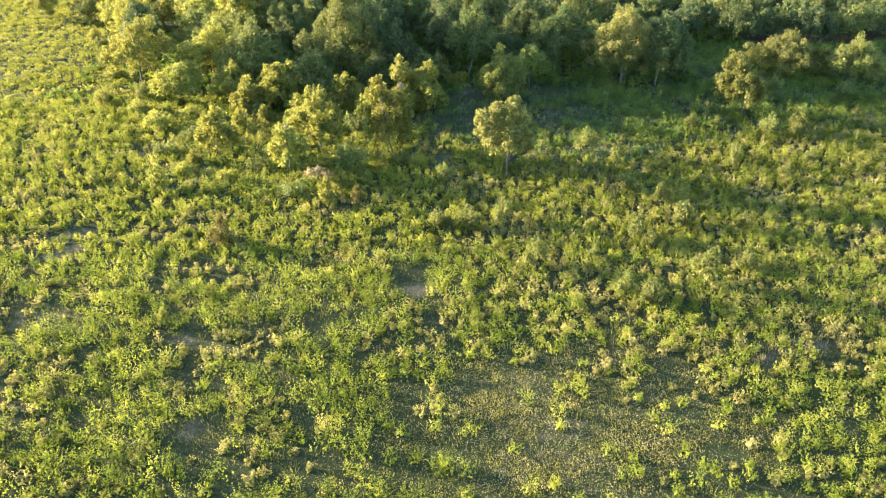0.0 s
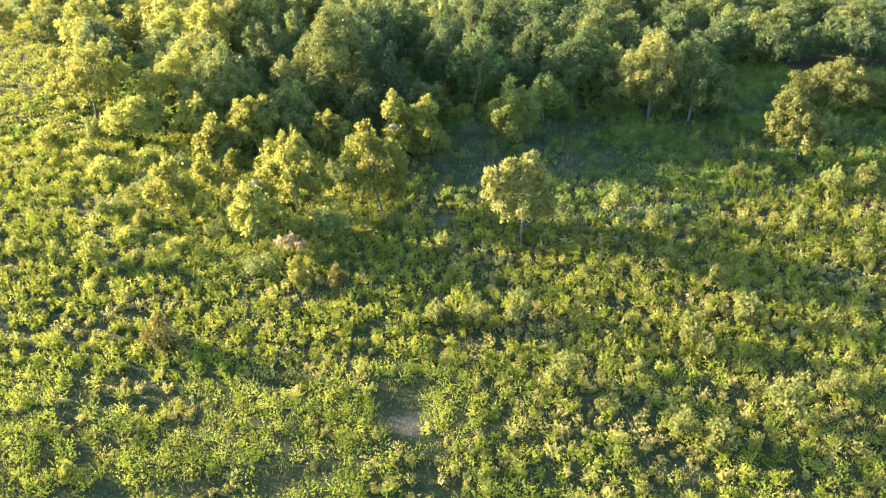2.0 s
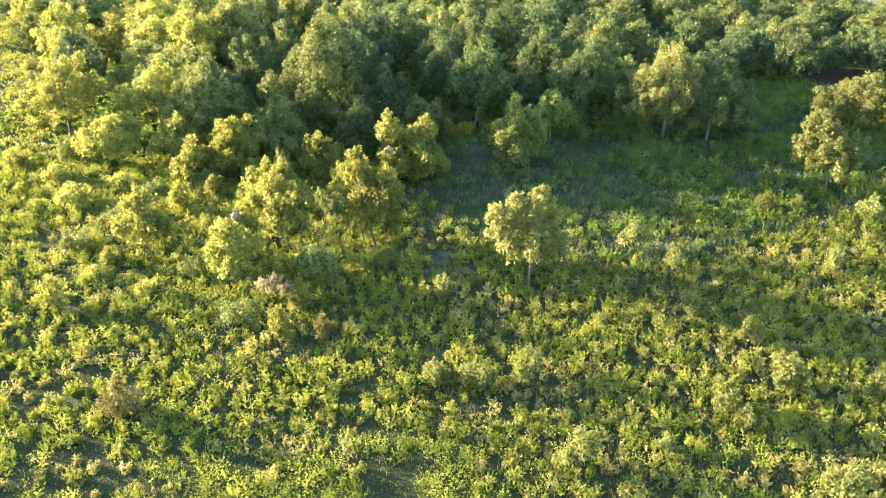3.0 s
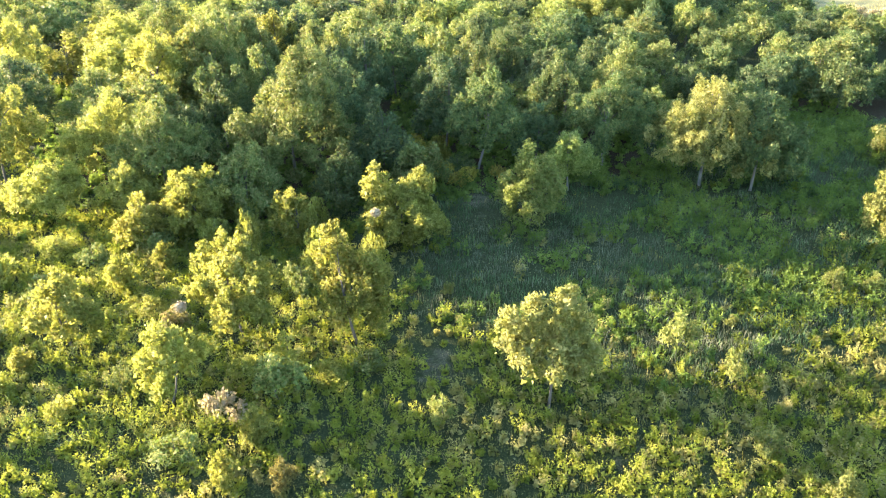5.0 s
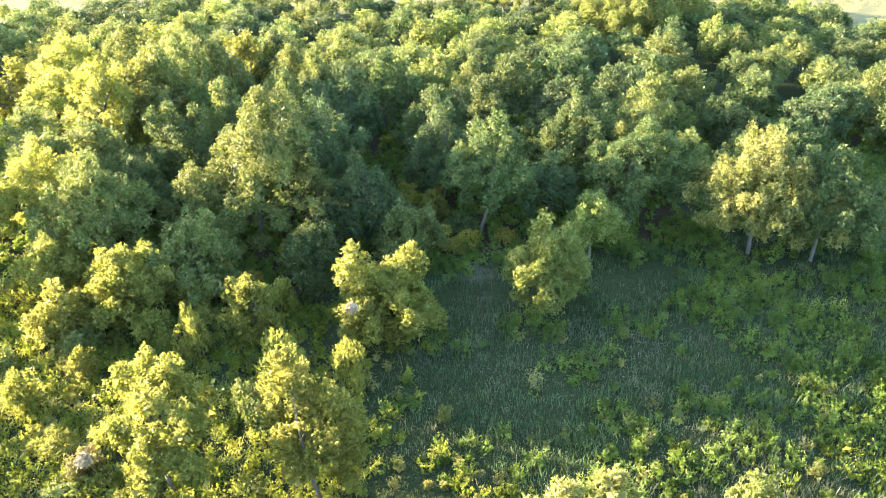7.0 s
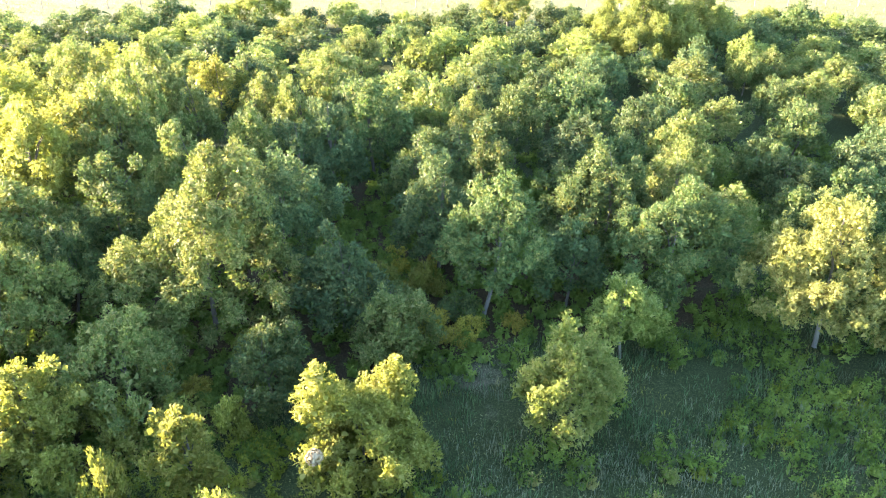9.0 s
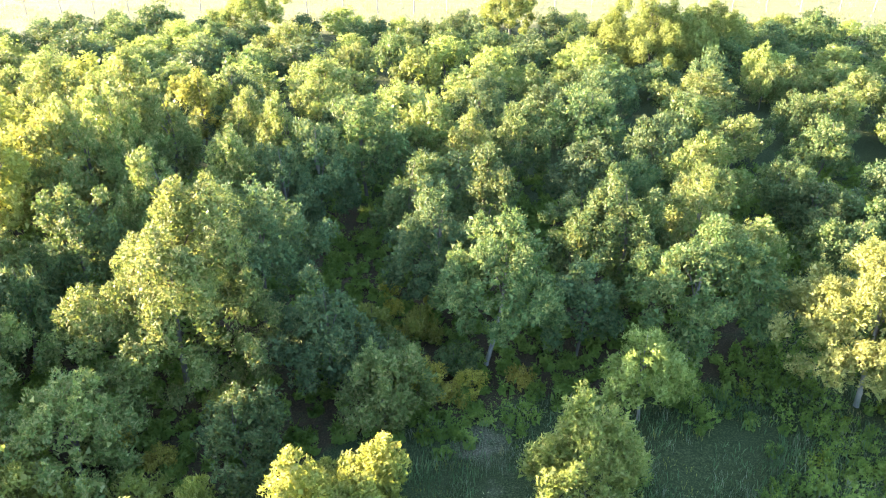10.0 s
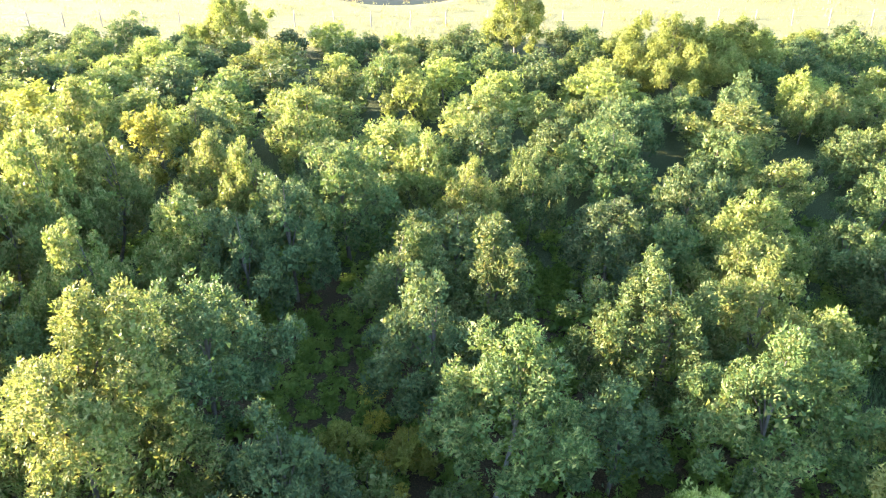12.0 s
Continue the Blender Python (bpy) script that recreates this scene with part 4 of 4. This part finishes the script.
bushes("grove_shrubs", g, x, y, g.uniform(0.2, 0.4, len(x)), 150, 0.072, OAK_YELLOW, "knee-high yellow-green shrubs between the grove's oaks", 1.4)
x, y = scatter(g, 3600, -34, 34, 10, 48, lambda x, y: seen_land(x, y) * (1 - 0.5 * thin(x, y)) * np.clip(0.2 + 0.5 * wave(x, y, 3.1, 7.0) + 0.25 * right_side(x, y) - 0.3 * (y > 34), 0.03, 1) * (1 - shade_green(x, y)))
bushes("ochre_herbs", g, x, y, g.uniform(0.1, 0.22, len(x)), 34, 0.07, OCHRE, "dry ochre herbs scattered through the meadow", 1.0)
x, y = scatter(g, 20000, -56, -10, 40, 92, lambda x, y: open_land(x, y) * (np.abs(x) < 0.64 * y + 3) * np.clip(0.95 - 0.8 * bare(x, y), 0.1, 1))
bushes("far_scrub", g, x, y, g.uniform(0.16, 0.34, len(x)), 22, 0.16, SCRUB, "yellow-green scrub on the sunny far meadow")
shady = lambda x, y: shade_green(x, y) * (np.abs(x) < 0.6 * y + 3)
x, y = spaced(g, 0.42, -2.5, 36, 33, 66, lambda x, y: shady(x, y) * np.clip(0.4 - 0.8 * bare(x, y) + 0.9 * wave(x, y, 2.6, 1.5) + 0.7 * wave(x, y, 1.1, 2.5) + 0.4 * np.clip((x - 6) / 4, 0, 1) + 0.25 * (y < 41) - 0.4 * ((x < 7) & (y > 43)), 0, 1))
kind = g.random(len(x))
# yellow-green kind where the sun strikes, dark green kind for the shaded rest
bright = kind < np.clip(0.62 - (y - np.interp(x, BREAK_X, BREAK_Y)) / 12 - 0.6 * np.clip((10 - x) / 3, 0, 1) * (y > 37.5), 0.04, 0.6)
size = (0.2 + 0.42 * g.random(len(x)) ** 1.8) * (1 - 0.3 * ((x < 10) & (y < 43)))
tufts("green_weeds", g, x[~bright], y[~bright], size[~bright], 14, 10, 0.095, WEED, "tall green weeds in the clearing, darker for its shade", 1.5, 0.45)
tufts("sunny_weeds", g, x[bright], y[bright], size[bright], 14, 10, 0.09, LUSH, "clearing weeds in a yellow-green that stands for sunlight", 1.5, 0.45)
x, y = scatter(g, 40000, -4, 34, 33, 62, lambda x, y: np.maximum(shady(x, y), 0.6 * (y > 40) * (x > -1)) * open_land(x, y) * (1 - 0.5 * ((y > 49.5) & (x < 10))) * (np.abs(x) < 0.6 * y + 3) * np.clip(0.6 + 0.45 * wave(x, y, 2.0, 0.4) + 0.3 * wave(x, y, 0.8, 3.4) - 0.55 * bare(x, y), 0, 1))
grey = g.random(len(x)) < np.clip(0.55 - 0.5 * wave(x, y, 3.2, 1.5) - 0.02 * (x - 5), 0.1, 0.9)
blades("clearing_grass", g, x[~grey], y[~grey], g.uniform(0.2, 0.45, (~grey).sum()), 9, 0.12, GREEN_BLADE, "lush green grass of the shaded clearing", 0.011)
blades("grey_grass", g, x[grey], y[grey], g.uniform(0.15, 0.4, grey.sum()), 9, 0.12, GREY_BLADE, "grey-green grass going to seed in the clearing", 0.008)
x, y = scatter(g, 7500, -26, 24, 43, 68, lambda x, y: np.clip(0.25 + wood(x, y) * 0.5 + 0.3 * wave(x, y, 3.0), 0, 1) * (y > np.interp(x, [-24, -10, -5, 0, 20], [48, 43.5, 44.5, 49, 55])))
tufts("undergrowth", g, x, y, g.uniform(0.2, 0.4, len(x)), 8, 6, 0.15, WEED, "shaded leafy undergrowth below the oaks", 1.3, 0.4)
x, y = scatter(g, 20000, -34, 34, 10, 50, lambda x, y: seen_land(x, y) * (1 - 0.55 * thin(x, y)) * (1 - 0.85 * shade_green(x, y)) * np.clip(1.0 - 0.8 * bare(x, y), 0.1, 1) * np.clip(0.5 + 0.4 * wave(x, y, 4.0, 3.0) + 0.5 * right_side(x, y), 0.1, 1))
blades("meadow_grass", g, x, y, g.uniform(0.1, 0.25, len(x)), 12, 0.1, BLADE, "olive meadow grass in loose tufts", 0.006)
x, y = scatter(g, 11000, -8, 30, 20, 52, lambda x, y: open_land(x, y) * np.clip(0.1 + 0.5 * wave(x, y, 3.4, 5.0) + 0.3 * right_side(x, y) * (x > 5), 0.03, 1) * (1 - 0.9 * shade_green(x, y)))
blades("dry_grass", g, x, y, g.uniform(0.16, 0.34, len(x)), 9, 0.08, STRAW, "dry straw-coloured grass stalks", 0.007)
x, y = scatter(g, 12500, -60, 60, 74, 135, lambda x, y: (y > far_edge(x)) * ((y > 97) | (x > 28)) * np.clip(0.5 + 0.4 * wave(x, y, 5.0), 0, 1) * (np.hypot((x + 4.4) / 9.2, (y - 126.5) / 14.0) > 1))
blades("far_straw", g, x, y, g.uniform(0.2, 0.45, len(x)), 7, 0.2, STRAW, "pale dry grass of the far field", 0.03)
# the same meadow goes on to both sides and behind
outside = lambda x, y: open_land(x, y) * np.maximum(np.clip((np.abs(x) - 0.6 * y - 3.5) / 5, 0, 1), np.clip((11.5 - y) / 3, 0, 1)) * np.clip(0.95 - 0.8 * bare(x, y) + 0.45 * wave(x, y, 2.6, 4.0), 0, 1) * (y < np.minimum(97, far_edge(x)))
x, y = scatter(g, 52000, -52, 52, -14, 90, outside)
bushes("outer_scrub", g, x, y, g.uniform(0.2, 0.42, len(x)), 9, 0.26, SCRUB, "yellow-green scrub of the wider meadow")
x, y = scatter(g, 9000, -52, 52, -14, 90, outside)
blades("outer_grass", g, x, y, g.uniform(0.2, 0.4, len(x)), 8, 0.14, BLADE, "olive grass of the wider meadow", 0.014)
# creeping herbs of the worn patch
x, y = scatter(g, 700000, -28, 28, 12, 48, lambda x, y: seen_land(x, y) * np.clip(0.13 + thin(x, y) * (0.75 + 0.6 * wave(x, y, 0.9, 2.0)), 0.04, 1))
n = len(x)
at = np.stack([x, y, relief(x, y) + g.uniform(0.005, 0.04, n)], 1)
v, f = leaves_at(g, at, unit(g.normal(0, 1, (n, 3)) * np.array([1, 1, 0.35])), g.uniform(0.04, 0.085, n), g.uniform(0.014, 0.03, n), kite=False)
tagged(new("creeping_herbs", mesh_of("creeping_herbs", v, f, HERB)), "creeping dry herbs and dead stalks on worn ground", "undergrowth", kind="stuff")

x, y = scatter(g, 60000, -8, 14, 10, 26, lambda x, y: thin(x, y) * np.clip(0.5 + 0.7 * wave(x, y, 1.2, 5.0), 0.08, 1))
blades("worn_grass", g, x, y, g.uniform(0.03, 0.09, len(x)), 6, 0.06, OLIVE, "short trodden olive grass on worn ground", 0.009)


# ---- fence at the far side of the wood ----
def build_fence():
    root = tagged(new("fence"), "thin weathered post and wire fence along the far field", "fence")
    root.location = (0, 103.4, 0)
    v, f = tube([(0, 0, -0.3), (0.01, 0, 0.5), (0.0, 0.01, 1.15), (0, 0, 1.3)], [0.06, 0.055, 0.05, 0.035], 7)
    post = mesh_of("post", v, f, POST, True)
    r = random.Random(3)
    xs = [-46 + 3.1 * i + r.uniform(-0.2, 0.2) for i in range(31)]
    for x in xs:
        ob = part_mesh("post", post, root)
        ob.matrix_basis = pose(x, 0, float(relief(np.array(x), np.array(103.4))), r.uniform(-4, 4), r.uniform(-4, 4), r.uniform(0, 360))
    for z in (0.45, 0.8, 1.1):
        v, f = tube([(x, 0.06, z - 0.02 * (i % 2)) for i, x in enumerate(xs)], [0.006] * len(xs), 4)
        part_mesh("wire", mesh_of("wire", v, f, POST), root, "thin sagging fence wire")


build_fence()
